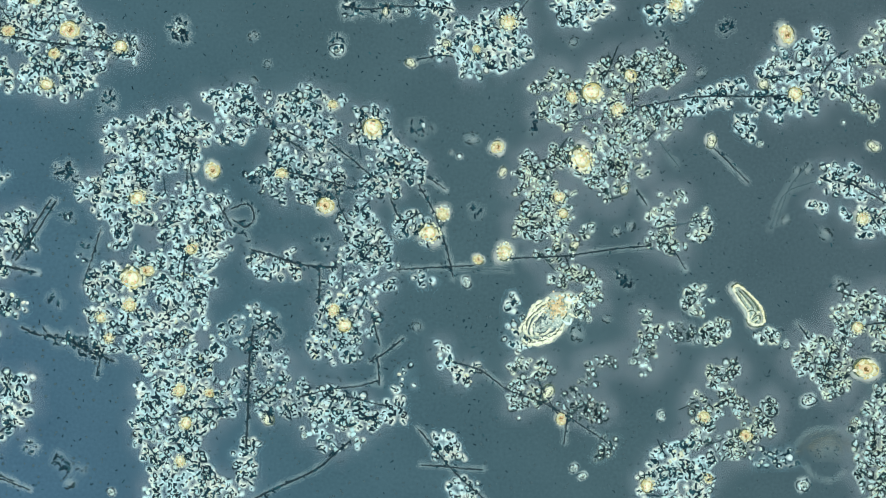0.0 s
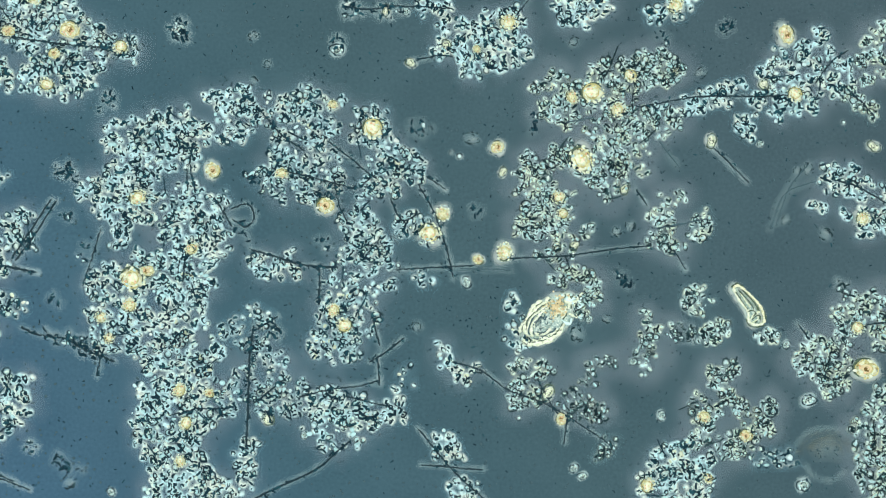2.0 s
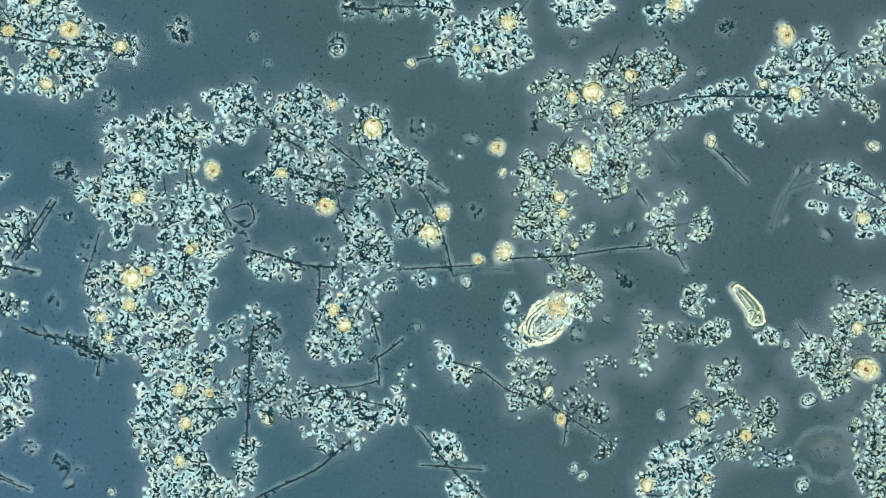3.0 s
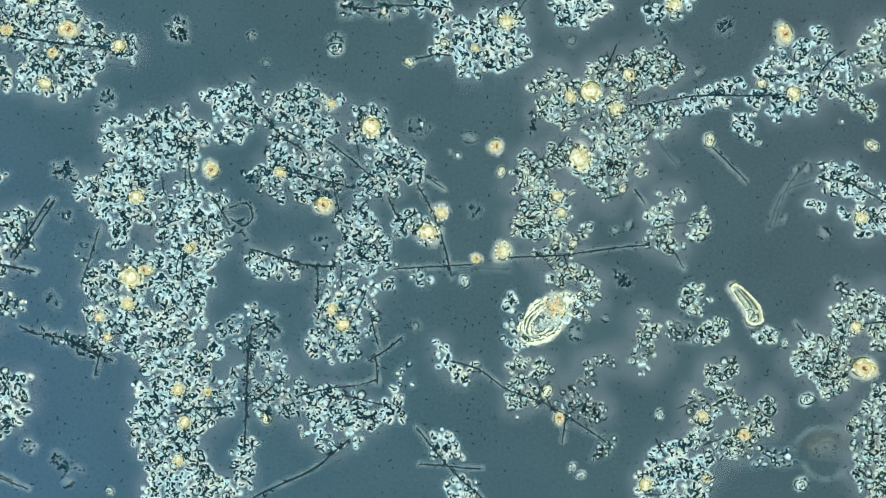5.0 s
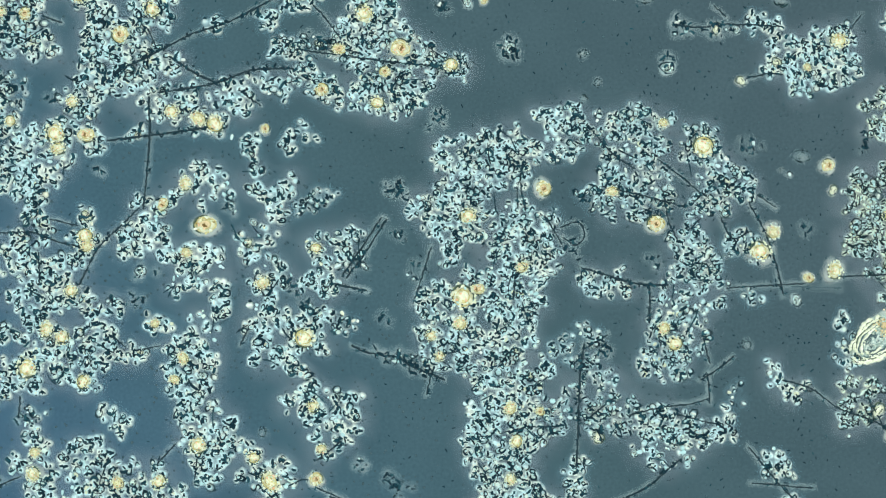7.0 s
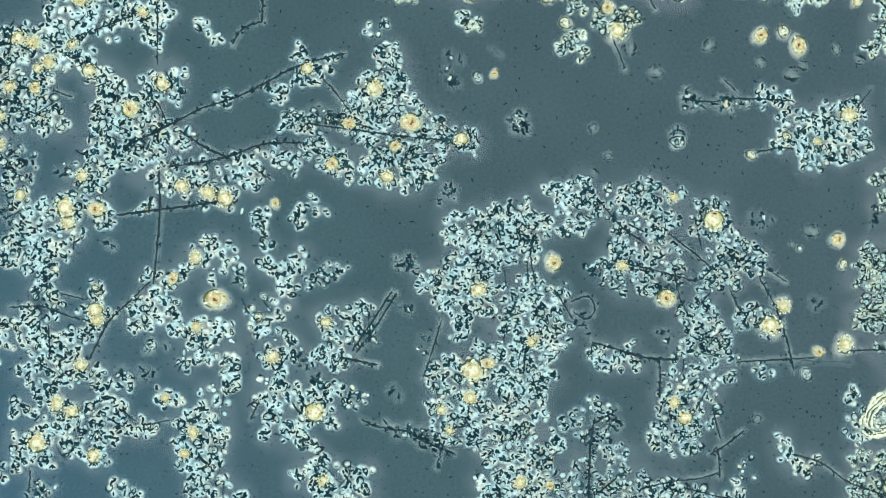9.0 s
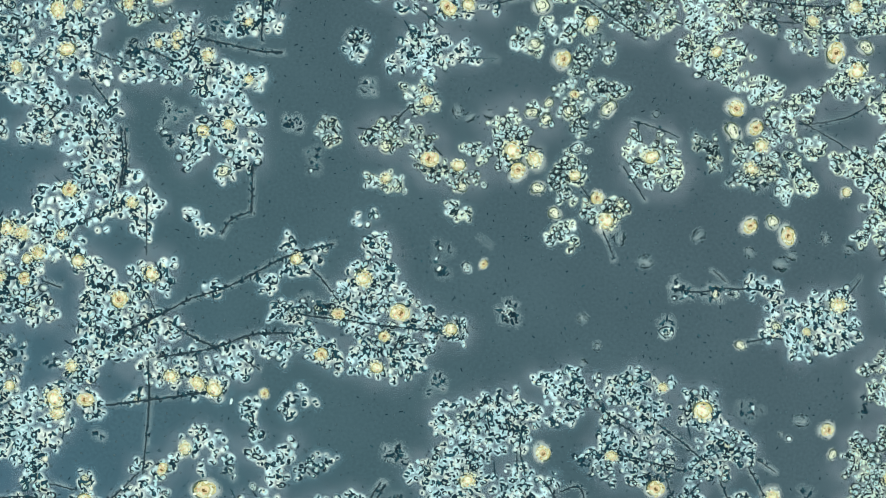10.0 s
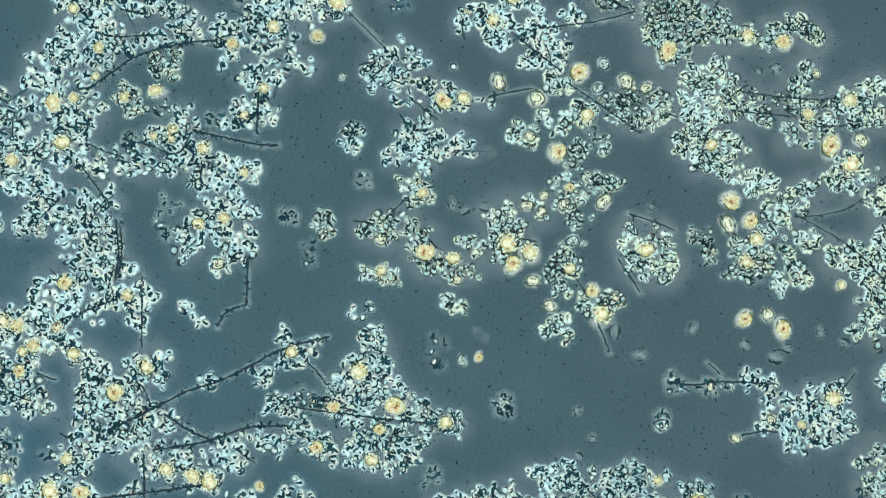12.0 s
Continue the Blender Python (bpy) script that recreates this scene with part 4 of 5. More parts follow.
cells("cream", A, [(1245, 738, 13), (988, 350, 12), (995, 378, 11), (1145, 858, 14), (1252, 846, 9), (1515, 580, 12), (1115, 135, 12), (320, 815, 12), (195, 598, 10), (500, 308, 11), (590, 187, 10), (85, 150, 12)])
cells("olive", A, [(727, 112, 10), (890, 305, 9), (985, 437, 10), (1016, 434, 10), (1545, 260, 11), (1195, 125, 10), (1258, 250, 12), (1350, 150, 12), (475, 742, 12), (970, 694, 13), (790, 80, 10), (1105, 335, 10)])
cells("pale", A, [(1265, 658, 9), (1295, 655, 9), (1420, 858, 14), (1015, 828, 9), (1030, 842, 8), (955, 155, 8), (1360, 725, 14), (1345, 742, 10), (1220, 530, 10), (825, 500, 10), (540, 770, 8), (1042, 565, 7), (1345, 255, 7)])
cells("pale", A, [(1520, 185, 8), (1225, 590, 6), (1195, 590, 7), (1390, 610, 8), (1430, 708, 12), (1120, 640, 8), (1170, 735, 9), (198, 870, 9), (1075, 350, 9), (1415, 100, 10)])
cells("faint", A, [(738, 578, 11), (1074, 565, 8), (123, 853, 13), (850, 655, 7), (835, 245, 12), (1115, 400, 10), (1240, 130, 10), (1015, 75, 11), (1390, 390, 9), (1235, 390, 8), (800, 270, 6), (1020, 590, 14), (455, 65, 6)])
cells("faint", A, [(1460, 415, 12), (1080, 640, 10), (1070, 800, 11), (1090, 410, 9), (1430, 300, 9), (1410, 303, 8), (700, 420, 9)])
cells("dot", A, [(813, 277, 7), (1492, 217, 5), (705, 470, 6), (488, 582, 6), (918, 740, 5), (845, 855, 5), (1045, 330, 6), (1060, 345, 6)])

# ---- the sludge west of it ----
floc(RAGGED, B, [(20, 30, 18), (30, 65, 20), (60, 60, 14), (65, 40, 10), (10, 88, 13), (55, 90, 14), (92, 93, 12), (85, 78, 10), (5, 55, 14)], rings=0.11, cream=0.1)
floc(RAGGED, B, [(12, 135, 11), (40, 155, 12), (15, 168, 13), (30, 182, 11), (95, 170, 8)], rings=0.11, slime=0.7)
floc(ROUND, B, [(160, 20, 13), (165, 50, 16), (180, 80, 18), (200, 100, 18), (212, 60, 20), (255, 20, 18), (270, 35, 14), (240, 45, 11), (287, 30, 12), (160, 95, 12), (200, 122, 20), (230, 115, 20),
     (260, 102, 16), (290, 112, 18), (180, 50, 14), (230, 85, 14)])
floc(ROUND, B, [(160, 130, 20), (140, 145, 17), (170, 155, 18), (130, 175, 17), (158, 182, 14), (150, 200, 10), (240, 140, 17), (230, 175, 17), (260, 160, 14), (275, 132, 17), (300, 132, 14), (290, 155, 9),
     (265, 205, 12), (280, 185, 11), (302, 200, 18), (330, 195, 13), (310, 110, 14), (200, 140, 14)], cream=0.12)
floc("dense flake with golden cells", B, [(20, 215, 12), (20, 242, 13), (60, 235, 13), (100, 235, 22), (105, 260, 20), (155, 240, 20), (70, 265, 24), (30, 265, 17), (20, 300, 18), (50, 300, 26), (85, 300, 20),
     (115, 285, 12), (40, 330, 18), (70, 325, 18), (65, 350, 14), (60, 380, 17), (76, 395, 11), (120, 215, 12)], cream=0.12)
floc("small clump on a thread", B, [(245, 240, 11), (248, 250, 8), (175, 275, 9), (165, 282, 6), (172, 306, 5)])
floc(ROUND, B, [(15, 430, 13), (40, 430, 20), (70, 425, 14), (30, 460, 20), (60, 465, 17), (110, 475, 18), (140, 470, 14), (90, 500, 20), (50, 510, 18), (30, 530, 13), (120, 525, 18), (150, 530, 13),
     (80, 540, 18), (60, 570, 14), (40, 590, 12), (85, 475, 14)])
floc(ROUND, B, [(85, 580, 17), (115, 595, 20), (140, 590, 12), (90, 620, 18), (60, 630, 17), (50, 655, 26), (20, 650, 15), (85, 660, 14), (20, 690, 13), (110, 640, 12), (60, 690, 11)], cream=0.18)
floc(ROUND, B, [(175, 560, 17), (200, 545, 12), (185, 580, 14), (165, 615, 17), (145, 640, 16), (150, 675, 18), (115, 665, 12), (175, 640, 12), (205, 625, 10), (240, 625, 12), (225, 635, 9), (195, 600, 10)], cream=0.1)
floc("thin string of dark rods", B, [(225, 527, 6), (240, 522, 6), (255, 520, 6), (210, 535, 7), (60, 730, 9), (85, 722, 8), (45, 745, 7)], slime=0.6)
floc(ROUND, B, [(55, 760, 12), (65, 795, 18), (60, 830, 20), (70, 855, 22), (110, 822, 15), (110, 852, 22), (150, 830, 18), (150, 862, 22), (190, 820, 16), (200, 860, 22), (240, 832, 18), (250, 865, 22),
     (280, 830, 12), (285, 852, 20), (310, 870, 12), (170, 788, 10), (142, 790, 10), (32, 820, 10), (200, 890, 20), (100, 885, 20)], cream=0.1)
floc("lone clump of dark rods", B, [(155, 385, 12), (150, 415, 18), (150, 435, 16), (170, 430, 12), (130, 425, 12)], cream=0.4)
floc("lone clump of rods with a yellow tint", B, [(200, 738, 9), (215, 745, 10), (228, 745, 7), (215, 758, 6), (188, 730, 6)], cream=0.1)
floc("small yellow-green clump of grains", B, [(270, 572, 13), (285, 572, 11), (302, 573, 9)], cream=0.2)
floc("small clump of dark rods", B, [(250, 480, 8), (280, 470, 7), (285, 482, 6)], dark=0.7)
floc(RAGGED, B, [(475, 30, 11), (485, 20, 8), (370, 45, 10), (380, 40, 8), (540, 5, 12), (515, 5, 9), (480, 40, 7)])
floc("loose ring cells beside a thread", B, [(520, 85, 13), (535, 92, 9), (490, 85, 8), (505, 80, 8), (565, 78, 8), (550, 68, 6)], rings=0.11)
floc(RAGGED, B, [(330, 170, 13), (340, 142, 12), (398, 172, 18), (420, 185, 15), (408, 155, 13), (440, 155, 16), (470, 147, 16), (500, 150, 10), (540, 135, 12), (570, 158, 13), (595, 175, 9), (430, 198, 9), (375, 180, 9)], dark=0.9)
floc("cream grains at a thread's end", B, [(350, 212, 16), (382, 220, 16), (332, 205, 11), (405, 235, 8)], cream=0.4)
floc("small dark clump of rods", B, [(452, 243, 9), (440, 252, 6), (446, 268, 5), (515, 255, 10), (508, 248, 7), (540, 228, 9), (545, 236, 7)])
floc(RAGGED, B, [(330, 325, 16), (350, 305, 14), (380, 315, 14), (370, 335, 14), (310, 345, 12), (290, 360, 14), (400, 335, 12), (430, 325, 10), (455, 306, 7), (450, 335, 10), (480, 345, 12), (510, 335, 12),
     (515, 320, 7), (490, 370, 12), (480, 400, 16), (465, 420, 12), (430, 430, 15), (440, 448, 12), (355, 360, 8), (410, 370, 8)], dark=0.95)
floc(ROUND, B, [(250, 365, 14), (265, 385, 18), (240, 410, 18), (225, 430, 20), (260, 430, 20), (290, 435, 14), (280, 400, 13), (310, 450, 20), (340, 450, 22), (370, 450, 18), (330, 490, 20), (360, 490, 20),
     (390, 490, 14), (312, 505, 14), (390, 530, 12), (400, 548, 10), (378, 470, 14)])
floc(ROUND, B, [(345, 560, 9), (370, 560, 11), (360, 580, 11), (375, 590, 12), (340, 600, 9), (325, 625, 17), (350, 630, 18), (370, 640, 17), (330, 660, 17), (360, 670, 18), (320, 690, 12), (345, 700, 16),
     (335, 725, 16), (310, 610, 9), (300, 660, 9), (380, 600, 9)], cream=0.08)
floc(ROUND, B, [(345, 750, 20), (370, 760, 20), (340, 780, 20), (370, 790, 24), (400, 790, 18), (350, 810, 16), (390, 815, 12), (370, 840, 17), (430, 800, 16), (450, 810, 16), (470, 840, 20), (480, 865, 20),
     (500, 830, 14), (510, 860, 14), (408, 745, 9), (380, 720, 9), (413, 840, 7), (440, 835, 9)], cream=0.12)
floc(ROUND, B, [(465, 495, 20), (485, 470, 14), (500, 490, 11), (470, 525, 16), (450, 545, 11), (490, 560, 16), (440, 575, 10), (470, 590, 18), (500, 580, 20), (530, 590, 24), (545, 565, 15), (560, 590, 18),
     (572, 612, 10), (480, 620, 20), (510, 620, 17), (460, 640, 12), (490, 645, 14), (520, 650, 12), (540, 662, 8), (575, 560, 10)], cream=0.1)
floc(ROUND, B, [(545, 690, 12), (525, 700, 14), (555, 715, 18), (580, 700, 13), (600, 710, 11), (510, 715, 10), (540, 735, 14), (565, 745, 12), (560, 770, 14), (570, 800, 16), (620, 715, 16), (630, 705, 12),
     (630, 745, 12), (612, 755, 12), (615, 785, 8), (640, 818, 7), (600, 740, 9), (565, 825, 10), (590, 790, 8)], cream=0.1)
floc(RAGGED, B, [(560, 435, 14), (572, 455, 14), (595, 430, 16), (610, 445, 12), (630, 410, 8), (560, 500, 14), (590, 500, 14), (600, 472, 12), (575, 520, 8), (540, 500, 8), (640, 460, 8), (620, 420, 9)], cream=0.1)
floc("dark clumps in thin slime", B, [(562, 345, 12), (585, 350, 10), (530, 370, 7), (540, 365, 6), (545, 545, 8), (520, 510, 8), (605, 562, 9), (628, 570, 7), (600, 580, 7)], slime=0.7)
threads(B, [(200, 132), (295, 85), (340, 62), (400, 42), (450, 18), (512, -14), (594, -36)], [(280, 165), (330, 158), (385, 147), (450, 125), (522, 122)], [(190, 250), (245, 243), (310, 235), (382, 224)],
        [(300, 100), (345, 130), (386, 148)], radius=2.0, knobs=1.0)
threads(B, [(265, 170), (266, 250), (262, 300), (255, 372)], [(605, 490), (640, 440), (676, 384)], [(612, 494), (648, 446), (684, 388)], [(600, 505), (650, 514)], [(0, 413), (60, 412), (110, 430), (162, 440)],
        [(142, 505), (175, 440), (215, 400), (248, 368)], radius=1.7, knobs=0.5)
threads(B, [(90, 388), (140, 400)], [(425, 612), (442, 580)], [(550, 5), (575, 32), (600, 66)], [(535, 90), (598, 98)], [(196, 592), (225, 615)], [(240, 620), (285, 612)], [(262, 50), (278, 85)], [(70, 445), (72, 500)],
        [(0, 858), (40, 842)], [(38, 700), (35, 740)], [(560, 815), (605, 780)], [(430, 165), (462, 188)], [(280, 820), (312, 785)], [(560, 862), (610, 884)], [(80, 30), (112, 42)], radius=1.45, knobs=0.25)
cells("amber", B, [(215, 62, 17), (365, 398, 19), (470, 229, 10), (570, 160, 13), (290, 362, 11), (560, 847, 14), (155, 240, 15)])
cells("cream", B, [(20, 215, 11), (100, 238, 18), (105, 262, 15), (382, 220, 16), (352, 212, 14), (130, 180, 12), (305, 198, 13), (152, 418, 16), (155, 435, 13), (85, 582, 13), (50, 652, 19)])
cells("cream", B, [(128, 515, 13), (150, 675, 13), (60, 838, 15), (210, 855, 13), (283, 852, 13), (352, 788, 16), (465, 500, 13), (540, 598, 20), (555, 718, 12), (480, 850, 18), (570, 795, 11), (330, 325, 12)])
cells("cream", B, [(112, 597, 14), (325, 635, 12), (332, 448, 12), (450, 808, 12), (560, 440, 10), (275, 572, 10), (310, 672, 10), (65, 800, 12)])
cells("pale", B, [(250, 480, 11), (515, 85, 9), (530, 95, 7), (360, 665, 9), (410, 365, 7), (505, 505, 8), (450, 395, 7)])
cells("olive", B, [(565, 78, 8), (155, 383, 10), (245, 240, 8), (440, 430, 9), (350, 205, 9)])
cells("faint", B, [(465, 766, 10), (695, 345, 10), (25, 245, 9)])

# ---- the western rim ----
D = (-609, -32)
floc(RAGGED, D, [(10, 20, 13), (25, 45, 13), (15, 75, 17), (38, 62, 11), (-10, 60, 16), (-12, 25, 14)], rings=0.11, cream=0.1)
floc(RAGGED, D, [(8, 125, 13), (35, 135, 9), (20, 155, 8), (35, 170, 8), (25, 190, 8), (-10, 130, 12)], cream=0.1)
floc(ROUND, D, [(20, 240, 8), (30, 265, 8), (15, 305, 13), (35, 320, 13), (10, 335, 11), (-10, 320, 13)])
floc(ROUND, D, [(12, 440, 15), (8, 470, 11), (20, 490, 9), (10, 510, 7), (-12, 445, 14)])
floc(RAGGED, D, [(35, 690, 13), (15, 720, 10), (14, 745, 7), (40, 600, 9), (15, 850, 8), (45, 575, 7)])
floc(ROUND, (-601, -163), [(10, 70, 15), (30, 75, 17), (8, 100, 11), (10, 130, 9), (20, 160, 13), (40, 60, 12), (-14, 80, 14), (-12, 160, 10), (15, 185, 9)], cream=0.2)
cells("cream", D, [(8, 126, 12), (12, 75, 9)])
cells("cream", (-601, -163), [(35, 68, 15), (62, 80, 11), (90, 110, 12), (70, 122, 10), (20, 155, 12)])

# ---- the sludge north of it ----
floc("triangular flake with golden cells and threads", C, [(656, 588, 10), (660, 628, 16), (665, 658, 22), (632, 690, 26), (668, 700, 28), (603, 715, 20), (640, 738, 32), (690, 735, 26), (592, 752, 16), (672, 788, 22),
     (620, 775, 14), (735, 760, 18), (765, 780, 13), (803, 785, 18), (698, 790, 14), (650, 580, 7), (630, 592, 7)], rings=0.11, cream=0.08)
floc("curved lower rim of a triangular flake", C, [(700, 822, 30), (655, 832, 24), (735, 805, 20), (612, 838, 15), (567, 820, 18), (532, 795, 18), (692, 855, 20), (650, 858, 12), (590, 838, 12), (720, 840, 16), (640, 810, 14), (600, 815, 8)], cream=0.1)
floc(ROUND, C, [(110, 20, 12), (130, 50, 20), (150, 20, 18), (180, 20, 18), (205, 15, 16), (190, 50, 20), (160, 60, 20), (220, 45, 16), (250, 50, 9), (120, 80, 20), (150, 95, 20), (180, 90, 20), (210, 75, 16),
     (100, 115, 20), (130, 125, 20), (170, 120, 20), (195, 115, 14), (170, -10, 25)])
floc(ROUND, C, [(70, 140, 16), (90, 160, 20), (60, 165, 16), (120, 150, 17), (150, 150, 17), (180, 150, 15), (165, 170, 14), (50, 190, 17), (90, 195, 18), (130, 195, 20), (160, 190, 14), (20, 205, 15), (50, 220, 18),
     (90, 220, 22), (130, 220, 20), (165, 235, 17), (20, 240, 17), (105, 245, 12), (130, 255, 15)], cream=0.08)
floc(ROUND, C, [(40, 275, 18), (80, 280, 18), (110, 285, 22), (145, 275, 14), (15, 290, 15), (20, 320, 20), (60, 310, 18), (100, 315, 20), (140, 310, 18), (170, 325, 18), (40, 340, 15), (80, 345, 18), (60, 370, 20),
     (90, 370, 16), (200, 325, 16), (230, 322, 16), (260, 330, 16), (290, 330, 14), (245, 300, 10)], cream=0.08)
floc(ROUND, C, [(70, 400, 16), (100, 400, 16), (120, 420, 18), (60, 425, 16), (90, 430, 18), (150, 405, 16), (175, 400, 12), (140, 380, 11), (30, 430, 10), (130, 445, 18), (160, 440, 18), (190, 440, 14), (120, 475, 18),
     (160, 475, 22), (195, 480, 18), (150, 510, 18), (180, 520, 20), (130, 530, 16), (210, 500, 9), (185, 370, 8), (200, 390, 7)])
floc(RAGGED, C, [(285, 35, 10), (262, 48, 9), (300, 55, 12), (330, 60, 15), (325, 85, 18), (347, 62, 10), (350, 95, 11), (290, 90, 10), (262, 105, 11), (300, 105, 12), (380, 95, 12), (230, 120, 10)])
floc("clump with bright ring cells", C, [(280, 150, 16), (310, 140, 13), (300, 160, 12), (230, 195, 10), (215, 205, 12), (240, 230, 11), (285, 225, 7), (250, 245, 6)], rings=0.25)
floc(RAGGED, C, [(275, 275, 11), (305, 270, 16), (330, 250, 12), (320, 232, 9), (330, 290, 10), (355, 297, 11), (310, 310, 12), (340, 320, 12), (230, 285, 8), (380, 240, 7)], cream=0.1)
floc(ROUND, C, [(350, 350, 14), (375, 345, 17), (400, 360, 17), (380, 385, 16), (395, 412, 20), (350, 430, 18), (335, 445, 18), (340, 470, 16), (400, 450, 18), (430, 450, 18), (420, 475, 16), (385, 500, 14), (320, 485, 9),
     (440, 480, 11), (430, 405, 9), (445, 410, 7)], rings=0.08)
floc("small dark clumps in clear water", C, [(295, 400, 8), (300, 392, 6), (283, 435, 8), (292, 440, 7), (325, 580, 11), (338, 592, 9), (352, 600, 6), (510, 412, 8), (620, 270, 6)])
floc(RAGGED, C, [(440, 340, 16), (410, 330, 12), (385, 322, 11), (457, 335, 11), (430, 235, 18), (408, 245, 16), (476, 240, 12), (440, 255, 9), (455, 215, 10)], cream=0.08)
floc(ROUND, C, [(400, 75, 12), (410, 105, 18), (395, 130, 18), (380, 142, 11), (440, 70, 14), (455, 35, 18), (470, 20, 16), (490, 50, 16), (480, 80, 16), (450, 110, 12), (500, 20, 16), (530, 30, 16), (520, 60, 16),
     (540, 75, 12), (560, 60, 12), (500, -10, 20)], cream=0.1)
floc(ROUND, C, [(570, 30, 20), (600, 30, 18), (612, 50, 10), (590, 55, 14), (640, 10, 11), (670, 8, 16), (692, 4, 12), (620, 15, 10)], cream=0.15)
floc(ROUND, C, [(505, 100, 8), (510, 125, 14), (470, 140, 20), (450, 155, 16), (440, 175, 14), (490, 150, 16), (490, 172, 11), (525, 140, 12), (545, 152, 10), (465, 190, 12)], cream=0.08)
floc("compact rounded flake of pale grains", C, [(668, 138, 14), (700, 118, 13), (735, 185, 12), (655, 165, 13), (680, 150, 18), (690, 175, 20), (710, 135, 16), (670, 180, 17), (720, 160, 12), (705, 205, 12), (730, 210, 9), (735, 140, 11)], cream=0.12, dark=0.85, holes=4.0)
floc("yellowish clump of cream grains", C, [(760, 185, 14), (780, 210, 18), (815, 212, 16), (842, 215, 10), (792, 192, 11), (860, 218, 7)], cream=0.25)
floc("faint pale clump of grains", C, [(710, 42, 10), (706, 55, 8), (545, 470, 8), (550, 490, 7), (765, 655, 8), (772, 670, 8), (770, 640, 8)], slime=0.4, dark=0.6, pale=0.3)
floc(RAGGED, C, [(622, 270, 12), (632, 285, 11), (640, 284, 7), (620, 290, 8), (642, 355, 6), (640, 345, 5)])
floc(ROUND, C, [(720, 270, 16), (745, 260, 20), (770, 265, 16), (720, 300, 18), (750, 300, 24), (775, 295, 16), (692, 312, 10), (750, 325, 14), (805, 295, 9), (825, 298, 9), (800, 270, 8)], dark=0.9)
floc("round clump above a branching thread", C, [(735, 370, 20), (745, 382, 12), (714, 360, 9), (720, 385, 9)], rings=0.15, cream=0.12)
floc(RAGGED, C, [(660, 430, 13), (690, 430, 14), (680, 448, 14), (645, 440, 10), (716, 430, 12), (732, 452, 10), (755, 455, 8), (735, 475, 12), (770, 500, 12), (790, 508, 14), (825, 510, 10), (840, 470, 10), (820, 465, 8), (755, 495, 14)], rings=0.2, cream=0.12)
floc("pale yellow-green clump of grains", C, [(655, 520, 12), (672, 514, 12), (692, 522, 9), (790, 568, 11), (805, 575, 9), (795, 555, 8)], rings=0.2, cream=0.1)
floc("grey clump of short rods", C, [(570, 425, 9), (566, 440, 10), (578, 438, 7)], rings=0.2)
floc(ROUND, C, [(860, 70, 18), (830, 55, 12), (880, 85, 14), (900, 60, 17), (910, 30, 16), (940, 60, 20), (930, 90, 18), (960, 80, 20), (982, 105, 18), (960, 110, 16), (960, 130, 12), (990, 122, 12), (890, 118, 11),
     (930, 140, 10), (1010, 60, 12), (985, 148, 8), (815, 80, 8), (875, 100, 9)], cream=0.08, dark=0.9, slime=1.18)
floc(RAGGED, C, [(1075, 30, 18), (1100, 20, 14), (1060, 22, 12), (1110, 45, 14), (1140, 48, 12), (1165, 40, 12), (1190, 25, 12), (1160, 15, 9), (1125, 10, 12)], rings=0.15, slime=0.8)
floc(ROUND, C, [(1150, 90, 13), (1160, 110, 16), (1200, 75, 18), (1190, 50, 14), (1230, 90, 20), (1230, 60, 13), (1210, 115, 14), (1250, 70, 16), (1270, 85, 14), (1290, 95, 12), (1170, 80, 18), (1180, 125, 18), (1150, 125, 12), (1270, 62, 10), (1215, 40, 10)], rings=0.15)
floc(RAGGED, C, [(1370, 90, 12), (1410, 75, 12), (1430, 90, 12), (1440, 102, 9), (1350, 110, 7), (1320, 98, 12), (1300, 100, 9), (1395, 80, 10)], rings=0.2, slime=1.08)
floc(RAGGED, C, [(1420, 160, 12), (1410, 185, 11), (1425, 235, 16), (1425, 260, 13), (1430, 280, 11), (1400, 265, 9), (1410, 210, 10), (1395, 285, 9)], rings=0.2, slime=1.02)
floc(ROUND, C, [(1270, 145, 12), (1215, 170, 13), (1250, 170, 16), (1280, 175, 13), (1220, 205, 17), (1260, 210, 20), (1290, 205, 13), (1225, 235, 16), (1260, 235, 16), (1290, 225, 11), (1330, 225, 12), (1345, 245, 9)], rings=0.15, dark=0.9, slime=1.18)
floc(ROUND, C, [(1215, 285, 17), (1250, 290, 20), (1280, 290, 20), (1300, 295, 14), (1240, 315, 16), (1280, 325, 16), (1310, 330, 12), (1302, 345, 9), (1340, 355, 14), (1360, 357, 10), (1330, 370, 10), (1230, 268, 13)], rings=0.15, cream=0.08, slime=1.18)
floc(ROUND, C, [(1500, 210, 15), (1530, 195, 12), (1560, 190, 11), (1480, 220, 9), (1530, 235, 16), (1552, 240, 13), (1515, 245, 13), (1460, 255, 12), (1500, 325, 18), (1490, 345, 16), (1470, 357, 14), (1520, 365, 16),
     (1540, 350, 12), (1550, 385, 12), (1562, 400, 12)], rings=0.15, cream=0.1, slime=1.18)
floc(ROUND, C, [(1385, 395, 18), (1410, 390, 16), (1420, 370, 12), (1375, 420, 14), (1360, 440, 9), (1360, 490, 14), (1390, 485, 13), (1400, 515, 14), (1380, 535, 11), (1420, 530, 11), (1430, 460, 14), (1412, 447, 9), (1355, 405, 9)], rings=0.25, dark=0.9, slime=1.18)
